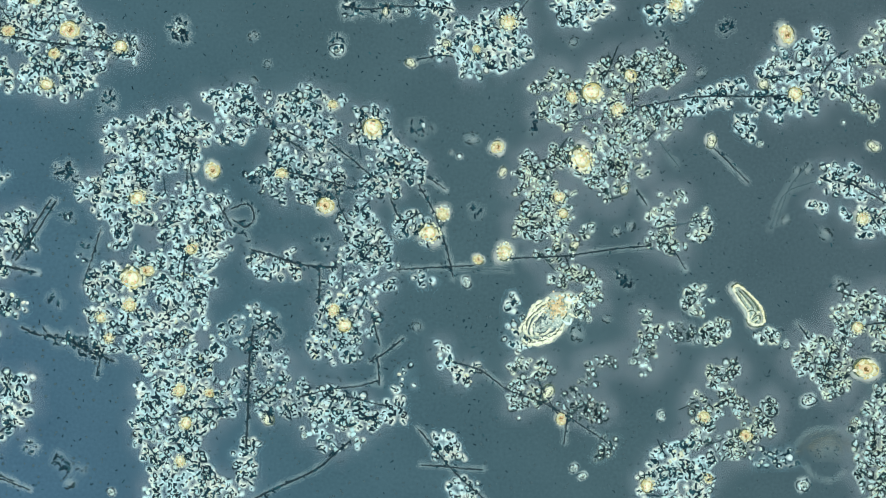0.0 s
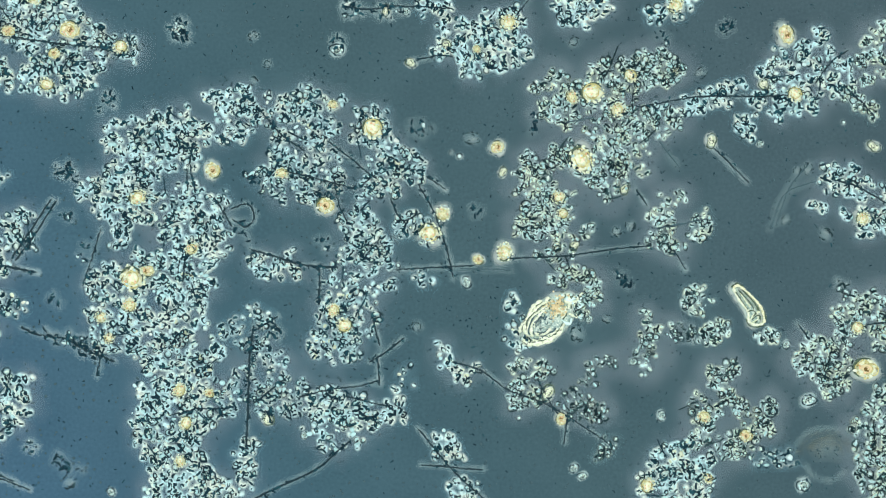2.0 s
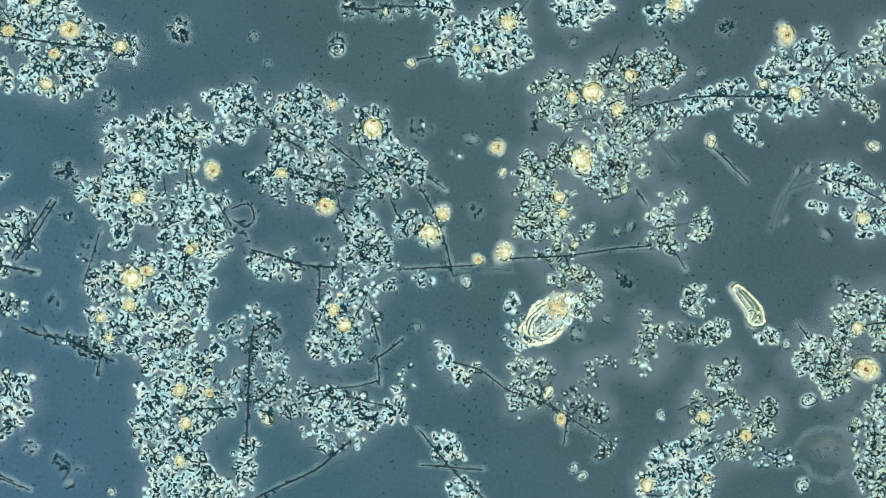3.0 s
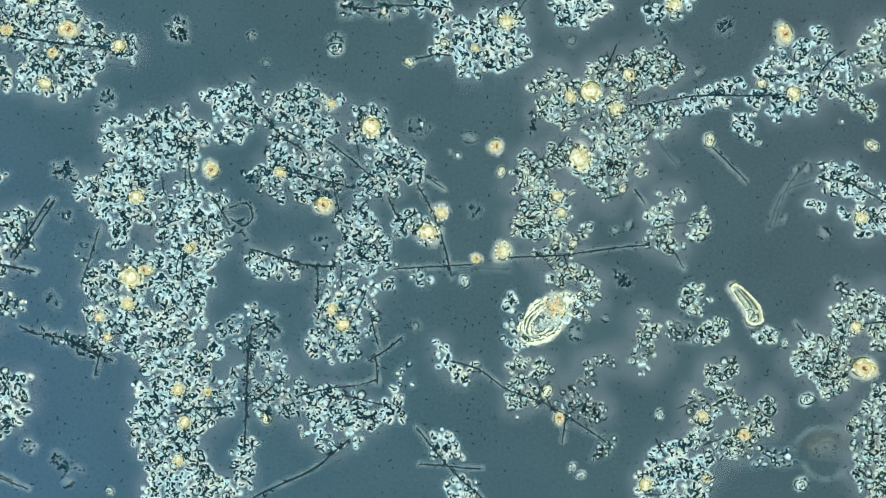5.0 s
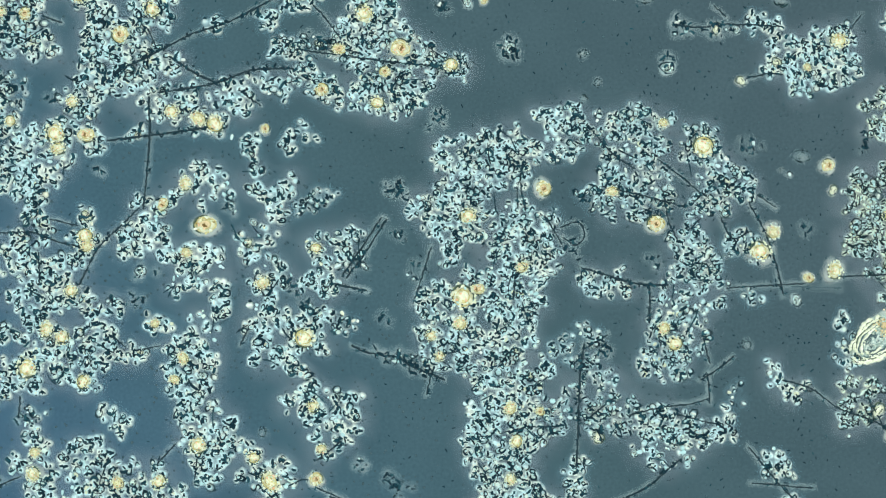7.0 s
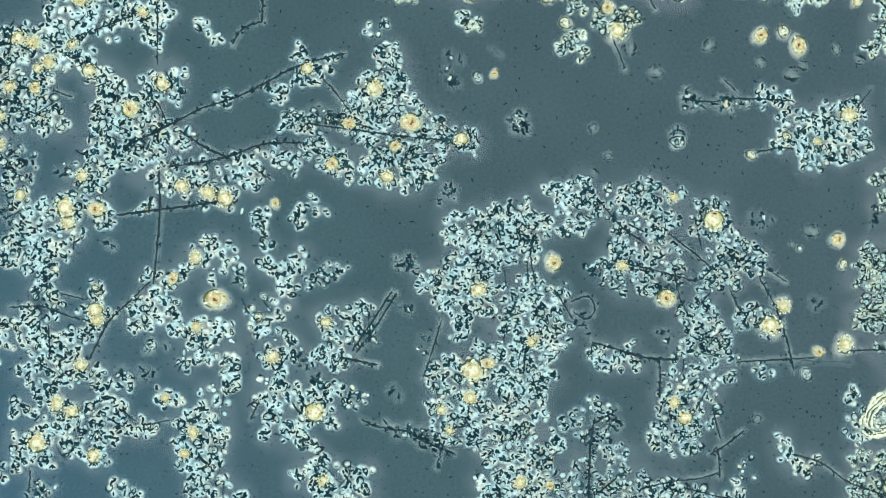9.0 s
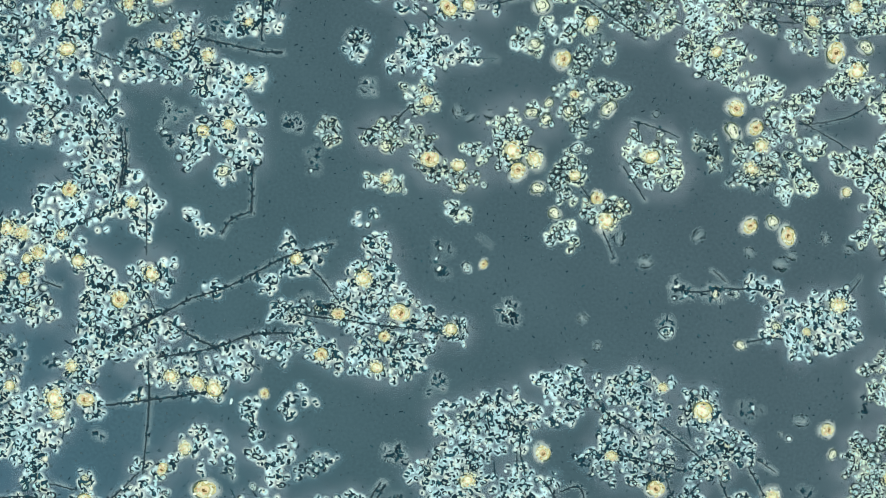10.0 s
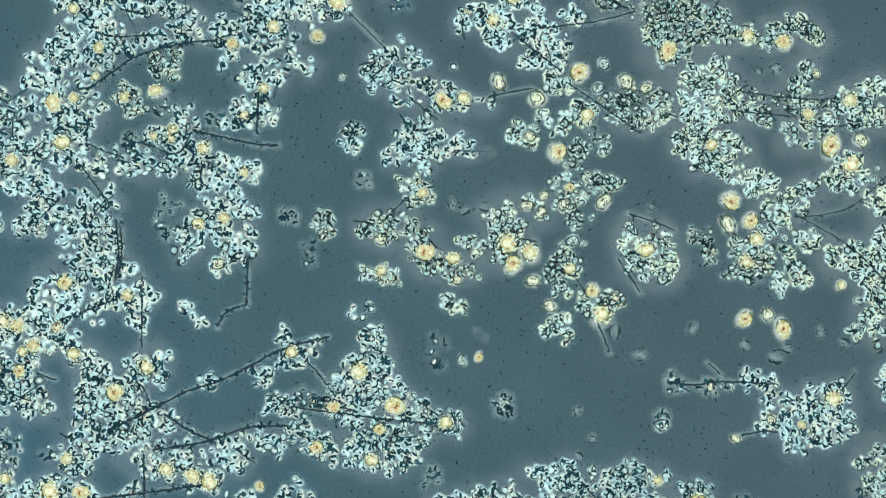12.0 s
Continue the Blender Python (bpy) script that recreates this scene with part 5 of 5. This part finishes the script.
floc(ROUND, C, [(1510, 480, 14), (1530, 490, 16), (1550, 470, 16), (1560, 500, 18), (1540, 520, 18), (1520, 510, 13), (1480, 500, 12), (1550, 560, 16), (1565, 545, 12), (1535, 590, 12), (1550, 620, 9), (1510, 620, 9), (1470, 485, 11), (1563, 445, 9)], rings=0.15, dark=0.9, slime=1.18)
floc(RAGGED, C, [(975, 180, 12), (1000, 186, 7), (1000, 240, 12), (960, 245, 9), (980, 265, 9), (1035, 235, 14), (1050, 268, 8), (915, 272, 13), (935, 275, 13), (925, 258, 9), (1020, 225, 10)], rings=0.2, cream=0.1, slime=1.18)
floc("cluster of small ring cells", C, [(1010, 330, 10), (1010, 355, 12), (1020, 380, 10), (1020, 300, 14), (1062, 295, 12), (1000, 345, 8)], rings=0.35, slime=0.96)
floc(RAGGED, C, [(1160, 230, 18), (1165, 200, 9), (1100, 240, 8), (1140, 245, 11), (1120, 245, 9), (1110, 215, 10)], rings=0.2, slime=1.02)
floc("bunch of yellowish ring cells", C, [(895, 405, 12), (870, 412, 12), (905, 430, 14), (880, 440, 14), (870, 460, 14), (930, 398, 12), (955, 405, 13), (993, 395, 12), (880, 485, 12), (910, 455, 12)], rings=0.35, cream=0.15, slime=1.18)
floc("ring cells round golden ones", C, [(1035, 580, 11), (1060, 580, 16), (1085, 562, 12), (1000, 600, 9), (985, 602, 9), (970, 620, 11), (1000, 620, 9), (993, 643, 7), (990, 545, 10), (1005, 508, 12), (1030, 560, 8)], rings=0.3, cream=0.15, slime=1.18)
floc("wheel-shaped flake of ring cells", C, [(1140, 478, 24), (1120, 450, 15), (1160, 450, 15), (1172, 480, 16), (1150, 510, 17), (1120, 500, 14), (1190, 500, 9), (1110, 470, 10), (1175, 520, 10)], rings=0.35, cream=0.12, dark=0.85, slime=1.18)
floc("thin band of pale grains along two threads", C, [(1285, 212, 11), (1312, 222, 12), (1345, 224, 11), (1372, 214, 10), (1402, 226, 11), (1330, 204, 8), (1460, 214, 10)], slime=0.7, rings=0.15)
floc("thin band of grains under two olive cells", C, [(1062, 228, 10), (1085, 214, 12), (1112, 200, 11), (1080, 240, 9), (1150, 205, 10)], slime=0.75, rings=0.15)
floc("chain of small clumps and ring cells", C, [(985, 366, 11), (1008, 362, 11), (1040, 350, 9), (1075, 358, 12), (1092, 365, 8), (1055, 362, 7)], rings=0.3, slime=0.9)
floc("ring cells in a loose cross", C, [(1013, 428, 12), (1030, 441, 8), (1046, 433, 6), (1008, 412, 7)], rings=0.3, slime=0.9)
floc("loose ring cells beside a thread", C, [(1000, 482, 12), (984, 506, 11), (1012, 502, 9), (972, 520, 8)], rings=0.3, slime=0.9)
floc("pale clump under golden cells", C, [(1300, 470, 11), (1330, 482, 14), (1346, 500, 11), (1312, 512, 10), (1290, 452, 8)], rings=0.2, slime=0.95)
floc("thin clump of dark rods", C, [(1220, 450, 9), (1245, 460, 8), (1252, 475, 8), (1258, 490, 6), (1290, 515, 9), (1325, 520, 8), (1345, 515, 8)], slime=0.7, rings=0.15)
floc(ROUND, C, [(75, 520, 12), (60, 545, 9), (115, 535, 13), (90, 560, 14), (140, 555, 14), (170, 560, 16), (190, 545, 12), (220, 560, 20), (230, 520, 12), (250, 568, 10), (240, 610, 12), (230, 625, 9), (190, 602, 9),
     (130, 580, 14), (100, 590, 16), (60, 590, 12), (245, 545, 9), (265, 560, 7)], cream=0.08, slime=1.18)
floc(ROUND, C, [(30, 605, 14), (10, 600, 11), (60, 620, 14), (100, 612, 11), (60, 645, 17), (90, 640, 14), (120, 640, 14), (130, 660, 16), (20, 660, 13), (10, 640, 11), (35, 690, 13), (15, 720, 14), (35, 735, 13)], cream=0.15, slime=1.18)
floc(ROUND, C, [(160, 660, 12), (165, 690, 17), (185, 680, 13), (215, 725, 16), (190, 720, 13), (240, 705, 13), (255, 680, 13), (265, 655, 12), (272, 690, 12), (286, 670, 9), (150, 730, 12), (180, 740, 12)], cream=0.1, slime=1.18)
floc(RAGGED, C, [(505, 640, 12), (515, 655, 13), (540, 650, 13), (552, 640, 8), (472, 690, 10), (465, 700, 8), (495, 745, 9), (515, 745, 9), (480, 750, 7), (560, 745, 7), (500, 625, 7)], rings=0.1, cream=0.12)
floc(RAGGED, C, [(240, 8, 14), (222, 10, 10), (255, 20, 9)])
floc("loose dark rods at the rim", C, [(385, 8, 9), (400, 14, 8), (425, 28, 6), (25, 372, 11), (10, 352, 10), (36, 385, 8)])
floc(ROUND, C, [(40, 622, 16), (85, 615, 13), (45, 665, 13), (105, 628, 12), (150, 600, 10), (168, 582, 11), (75, 585, 11), (20, 580, 10)], cream=0.15, slime=1.18)
floc(ROUND, C, [(-8, 205, 14), (-8, 240, 12), (-8, 290, 14), (-6, 320, 16), (-8, 600, 12), (-8, 640, 12), (-6, 720, 12), (-10, 430, 9)])
threads(C, [(150, 195), (200, 160), (250, 130), (330, 110), (392, 105)], [(437, 488), (435, 575)], [(340, 265), (400, 278), (450, 288), (492, 291)],
        [(452, 272), (456, 200)], [(435, 572), (400, 585), (382, 612)], radius=1.9, knobs=0.95)
threads(C, [(225, 20), (262, 38)], [(210, 50), (262, 60)], [(200, 100), (285, 95)], [(155, 288), (180, 300), (218, 312)], [(215, 280), (260, 290), (312, 305), (340, 265)], [(145, 330), (175, 370), (196, 396)],
        [(204, 420), (208, 480), (203, 530)], [(211, 425), (214, 480), (208, 525)], [(100, 602), (200, 565)], [(155, 240), (152, 288)], [(70, 420), (105, 385)], [(340, 50), (312, 68)], radius=1.45, knobs=0.5)
threads(C, [(250, 520), (250, 650)], [(615, 55), (660, 100), (686, 126)], [(678, 422), (716, 384)], [(860, 205), (940, 190)], [(1000, 180), (1060, 220), (1130, 270)],
        [(950, 85), (1050, 72), (1120, 55)], [(900, 90), (990, 160)], [(1090, 490), (1130, 552)], [(1110, 412), (1160, 428), (1192, 442)], [(1055, 605), (1076, 656)], [(1250, 675), (1272, 696)], radius=1.45, knobs=0.2)
threads(C, [(1300, 195), (1370, 205), (1440, 210), (1492, 206)], [(1290, 230), (1350, 236), (1402, 240)], [(1440, 258), (1545, 255)], [(1260, 50), (1280, 15)], [(1180, 8), (1312, 10)], [(1412, 420), (1500, 400), (1570, 340)],
        [(1400, 410), (1500, 470), (1562, 530)], [(1520, 530), (1562, 582)], [(1480, 730), (1510, 692)], [(1012, 520), (1040, 560)], [(720, 205), (775, 248)],
        [(735, 740), (790, 780)], [(905, 452), (950, 462)], radius=1.2, knobs=0.2, halo=0.5)
threads(C, [(620, 60), (668, 108)], [(800, 300), (870, 302)], [(560, 748), (600, 760)], [(840, 618), (855, 632)], radius=1.4, knobs=0.3, halo=0.35, faint=True)
cells("amber", C, [(697, 750, 19), (1465, 292, 18), (985, 303, 17), (1325, 425, 14), (1178, 125, 17), (750, 480, 18), (905, 500, 15), (560, 98, 12), (410, 112, 11), (782, 213, 15), (1021, 162, 17), (588, 752, 12), (670, 792, 12)])
cells("amber", C, [(115, 533, 15), (35, 690, 12), (1382, 108, 16), (1315, 598, 14), (1382, 615, 15), (1045, 548, 13), (845, 665, 8), (1290, 390, 17), (1005, 365, 9)])
cells("cream", C, [(633, 690, 17), (895, 465, 18), (935, 480, 17), (1062, 588, 17), (800, 490, 12), (1500, 212, 14), (1503, 325, 17), (1035, 238, 14), (818, 208, 12), (908, 28, 15), (1320, 98, 13)])
cells("cream", C, [(1334, 456, 14), (1317, 497, 13), (672, 513, 12), (870, 70, 13), (595, 35, 17), (680, 6, 13), (482, 82, 12), (130, 50, 11), (175, 118, 11), (110, 285, 14), (20, 318, 13), (95, 215, 16), (130, 208, 11), (60, 645, 14), (28, 608, 13)])
cells("cream", C, [(305, 262, 11), (302, 278, 9), (272, 275, 9), (359, 296, 12), (275, 195, 12), (395, 420, 12), (430, 338, 9), (465, 190, 11), (130, 660, 13), (258, 682, 14), (225, 555, 12), (1005, 508, 11), (515, 655, 13), (1485, 538, 9)])
cells("cream", C, [(1425, 235, 12), (1255, 290, 11), (1415, 785, 9), (745, 375, 11), (1140, 475, 14), (430, 238, 10), (350, 430, 12), (168, 170, 9), (220, 205, 11), (100, 612, 10)])
cells("olive", C, [(948, 208, 16), (880, 180, 14), (1105, 178, 16), (1140, 190, 12), (1285, 430, 15), (960, 380, 10), (930, 397, 12), (955, 410, 13), (995, 395, 13), (1065, 390, 14), (1085, 562, 13)])
cells("olive", C, [(805, 527, 12), (970, 575, 12), (1440, 165, 10), (1520, 282, 14), (825, 55, 8), (940, 530, 13), (1255, 715, 10), (1355, 590, 14), (935, 275, 11), (385, 500, 12), (672, 456, 13)])
cells("pale", C, [(1065, 148, 11), (1055, 190, 10), (1020, 302, 15), (1055, 350, 9), (1105, 215, 9), (1015, 415, 9), (1010, 460, 11), (705, 535, 7), (845, 525, 8), (975, 500, 8), (990, 540, 12), (815, 670, 9), (890, 750, 13), (1168, 785, 13)])
cells("pale", C, [(1385, 455, 8), (1345, 248, 9), (1225, 268, 10), (1515, 565, 8), (1170, 525, 12), (1290, 718, 8), (1030, 465, 7), (280, 152, 10), (310, 138, 9), (645, 745, 8), (1460, 25, 8), (605, 170, 7), (1415, 370, 12)])
cells("faint", C, [(1370, 665, 14), (1390, 650, 9), (1315, 645, 11), (1225, 615, 12), (770, 795, 10), (820, 780, 8), (1020, 760, 9), (1370, 155, 13), (1130, 660, 13), (1085, 620, 11), (1045, 810, 9), (800, 395, 11), (1550, 650, 9)])
cells("faint", C, [(1150, 400, 9), (820, 405, 9), (545, 480, 9), (1340, 160, 9), (1450, 620, 9), (1270, 140, 10), (1490, 640, 9), (1020, 840, 9), (855, 400, 9)])
cells("dot", C, [(800, 152, 8), (410, 115, 6), (195, 115, 8), (310, 140, 6), (640, 595, 7), (85, 430, 6), (655, 580, 7)])

# ---- large single organisms ----
def shell():
    """A cream, ribbed oval shell with an amber patch of grains."""
    root = thing("ciliate_shell", 970, 565, "large oval cream shell with ribs and an amber grain patch", "microorganism")
    root.rotation_euler = (0, 0, radians(44))
    g = np.random.default_rng(77)
    # Pale film painting the bright halo round the shell.
    part("halo_film", mound([(0, 0, 33), (26, 0, 28), (-28, 0, 27), (46, 2, 18), (-42, 0, 17)], 3, 8, 4, 0.006, 3, 2.0), M_HALO, root, "milky pale film painting the bright halo")
    body = part("body", lens_body(0.057, 0.034, 0.004, 5, 0.3, z=0.004), M_GREYGREEN, root)
    for i, rx in enumerate((55, 47, 39, 31, 23)):
        ph, lo, hi = g.uniform(0, 6.28), g.uniform(48, 85), g.uniform(275, 312)
        line, inner = [], []
        for a in np.arange(lo, hi, 9):
            k = 1 + 0.035 * math.sin(3 * radians(a) + ph) + 0.04 * math.sin(7 * radians(a) + 2 * ph)
            for out, rr in ((line, rx), (inner, rx - 4.2)):
                out.append((-6 - 0.10 * (54 - rx) + rr * k * math.cos(radians(a)), -0.60 * rr * k * math.sin(radians(a))))
        cut = int(len(line) * g.uniform(0.35, 0.65))
        for lo_i, hi_i in ((0, cut), (cut + 1, len(line))):
            dx, dy = g.normal(0, 1.6, 2)
            if hi_i - lo_i > 2:
                part("rib", tube(curve_points([(x + dx, y + dy) for x, y in line[lo_i:hi_i]], 2.2), g.uniform(2.0, 3.0) + 0.4 * (i == 0), 0.0086, g, 0.5), M_SHELL, body, "bright cream rib")
                part("groove", tube(curve_points([(x + dx, y + dy) for x, y in inner[lo_i:hi_i]], 2.2), 0.9, 0.0098, g, 0.8), M_FAINT if i > 1 else M_OLIVE, body, "dark groove")
    part("hollow", lens_body(0.020, 0.010, 0.003, 8, 0.5, z=0.0085), M_GREYGREEN, body, "grey-green hollow")
    for i in range(22):
        x, y = g.uniform(4, 58), g.uniform(-25, 25)
        line = [(x, y)]
        for k in range(4):
            line.append((line[-1][0] + g.uniform(2, 7), line[-1][1] + g.normal(0, 5)))
        part("fold", tube(curve_points(line, 2.2), g.uniform(1.6, 3.2), 0.0090, g, 0.6), M_SHELL if i % 3 else M_LUMP, body, "cream fold")
        if i % 2:
            part("crease", tube(curve_points([(x + 2, y + 3) for x, y in line], 2.2), 0.9, 0.0102, g, 0.7), M_OLIVE, body, "dark crease")
    n = 120
    place = np.stack((g.normal(0.027, 0.009, n), g.normal(0.006, 0.0075, n), np.full(n, 0.0125)), -1)
    part("amber_patch", scatter(LUMPS, place, g.uniform(0, 6, n), np.zeros(n), g.uniform(0.0010, 0.0024, (n, 1)) * np.ones((1, 3)), g), M_HONEY, body, "amber grains", "stuff")
    n = 26
    place = np.stack((g.normal(-0.012, 0.009, n), g.normal(0, 0.006, n), np.full(n, 0.0122)), -1)
    part("speck_mass", scatter(HOOKS + RODS, place, g.uniform(0, 6, n), np.zeros(n), g.uniform(0.0015, 0.0036, (n, 1)) * np.ones((1, 3)), g), M_FAINT, body, "grey specks", "stuff")


def slipper():
    """A bent, clear diatom-like cell with bright walls and a folded lower end."""
    root = thing("slipper_cell", 1322, 540, "bent clear cell with bright cream walls, folded at one end", "microorganism")
    g = np.random.default_rng(78)
    # Bright halo round the slipper cell, painted as a pale film.
    part("halo_film", mound([(-22, -28, 10), (-12, -16, 12), (-2, -4, 13), (8, 8, 15), (14, 20, 17), (12, 28, 14)], 2.5, 5, 3, 0.0055, 4, 0.8), M_HALO, root, "milky pale film painting the bright halo")
    part("body", mound([(-20, -27, 5), (-8, -13, 8), (2, 0, 9), (10, 14, 11), (13, 24, 11)], 2.5, 2, 3, 0.008, 5, 0.4), M_GREYGREEN, root)
    edges = ([(-26, -30), (-14, -8), (0, 10), (2, 28), (14, 35), (28, 32)], [(-26, -30), (-16, -34), (8, -14), (24, 6), (29, 26), (28, 32)], [(-14, -22), (-4, -8), (5, 4)], [(4, 26), (14, 14), (22, 12)], [(8, 30), (18, 24), (16, 12)])
    for i, e in enumerate(edges):
        part("wall", tube(curve_points(e, 2.5), 2.4 if i < 2 else 1.7, 0.0100, g, 0.45), M_SHELL if i != 1 else M_YOLK, root, "bright cream wall")
    for e in ([(-22, -24), (-10, -6), (0, 8)], [(-17, -27), (-4, -13), (8, 2), (10, 8)], [(-10, -27), (8, -8), (20, 10)], [(-1, 12), (8, 9), (14, 14), (9, 20)], [(7, 26), (13, 20), (20, 18), (22, 27)], [(12, 32), (17, 27)]):
        part("seam", tube(curve_points(e, 2.5), 1.0, 0.0125, g, 0.6), M_OLIVE, root, "dark seam")
    for e in ([(-30, -31), (-19, -38), (-6, -31)], [(-3, 24), (3, 36), (16, 39), (31, 35)], [(33, 26), (28, 6)]):
        part("rim", tube(curve_points(e, 2.5), 1.2, 0.0080, g, 0.7), M_OLIVE, root, "dark outer rim")



def ghost():
    """A large, nearly clear rounded body with faint folds, out of focus."""
    root = thing("ghost_cell", 1462, 808, "large nearly clear rounded body with faint olive folds", "microorganism")
    part("yolk", mound([(4, -18, 16), (-8, -12, 14), (16, -8, 12)], 3, 8, 8, 0.0007, 7, 4.0), M_HALO, root, "pale cream yolk")
    for rx, ry, ox, oy, lo, hi, tall, mat in ((58, 52, 0, 2, 25, 170, 0.0010, M_PALEHALO), (50, 44, 2, 0, 20, 175, 0.0014, M_UMBER), (36, 30, 6, -4, 15, 165, 0.0022, M_UMBER), (22, 17, 6, -6, 10, 190, 0.0016, M_UMBER), (40, 36, 2, 6, 200, 330, 0.0010, M_PALEHALO)):
        arc = [(ox + rx * math.cos(radians(a)), oy - ry * math.sin(radians(a)), 2.0) for a in range(lo, hi, 6)]
        part("fold", mound(arc, 2.6, 5, 2, tall, rx, 2.0), mat, root, "faint olive fold" if mat is M_UMBER else "faint pale fold")
    g = np.random.default_rng(79)
    n = 24
    place = np.stack((g.normal(0, 0.026, n), g.normal(-0.006, 0.024, n), np.full(n, 0.005)), -1)
    part("speckling", scatter(HOOKS, place, g.uniform(0, 6, n), np.zeros(n), g.uniform(0.002, 0.005, (n, 1)) * np.ones((1, 3)), g), M_FAINT, root, "faint grey specks", "stuff")


shell()
slipper()
ghost()


# ---- free specks ----
def specks():
    """Countless tiny bacteria lying on the glass."""
    g = np.random.default_rng(31)
    n = 8600
    p = g.uniform((-640, -720), (1600, 910), (n, 2))
    xy = np.stack(((p[:, 0] - 784) / 1000, (441 - p[:, 1]) / 1000, 0.0012 + 0.0015 * g.uniform(size=n)), -1)
    s = g.uniform(0.0008, 0.0022, (n, 1)) * np.stack((g.uniform(1.0, 2.0, n), np.full(n, 1.6), np.full(n, 1.2)), -1)
    dark = g.uniform(size=n) < 0.28
    for sel, mat, shapes, name, label in ((dark, M_ROD, RODS, "dark_speck_mass", "tiny dark bacteria lying on the glass"), (~dark, M_FAINT, LUMPS, "grey_speck_mass", "tiny grey bacteria lying on the glass")):
        k = 1.0 if mat is M_ROD else 0.8
        ob = part(name, scatter(shapes, xy[sel], g.uniform(0, 6.28, sel.sum()), np.zeros(sel.sum()), s[sel] * k, g), mat, None)
        tagged(ob, label, "bacteria", "", "stuff")


specks()
DRIFTERS = []


def drifters():
    """Single bacteria that jitter in the water."""
    g = np.random.default_rng(32)
    tv, tf = RODS[1]
    for x0, y0, x1, y1, n in ((690, 500, 900, 760, 18), (0, 190, 190, 300, 8), (60, 640, 230, 860, 14), (560, 90, 800, 180, 14), (1050, 470, 1420, 560, 16), (1080, 10, 1330, 110, 10), (820, 180, 940, 420, 10),
                              (260, -250, 600, -20, 22), (-60, -560, 60, -240, 16), (-160, 10, 60, 130, 10), (760, 520, 900, 600, 8)):
        for _ in range(n):
            x, y = g.uniform(x0, x1), g.uniform(y0, y1)
            if "bacterium" not in PROTO:
                s = np.array([[0.0024, 0.0034, 0.0026]])
                ob = part("bacterium", (tv * s, tf), M_ROD, None)
                tagged(ob, "tiny dark rod-shaped bacterium drifting in the water", "bacterium", "drifting bacteria")
                PROTO["bacterium"] = ob
            else:
                ob = copy_thing(PROTO["bacterium"], Matrix())
            DRIFTERS.append((ob, x, y, g.uniform(0, 360), int(g.integers(0, 10 ** 6))))


drifters()


def motions():
    # the condenser rides with the camera as its backdrop; from 7 s it slides south-west to take its blue rim out of
    # view
    view_shift = [(t, 0.28 * min(1.0, max(0.0, (t - 7.0) / 2.5))) for t, dx, dy in DRIVE]
    walk(CONDENSER, [(t, pose(-k, -0.7 * k, 0) @ m) for (t, m), (_, k) in zip(drive_rows(-0.12), view_shift)])
    for ob, x, y, turn, seed in DRIFTERS:
        g = np.random.default_rng(seed)
        rows = []
        for k in range(13):
            rows.append((float(k), pose(*here(x, y), 0.003, 0, 0, turn)))
            x, y, turn = x + g.normal(0, 2.5), y + g.normal(0, 2.5), turn + g.normal(0, 18)
        walk(ob, rows)


motions()
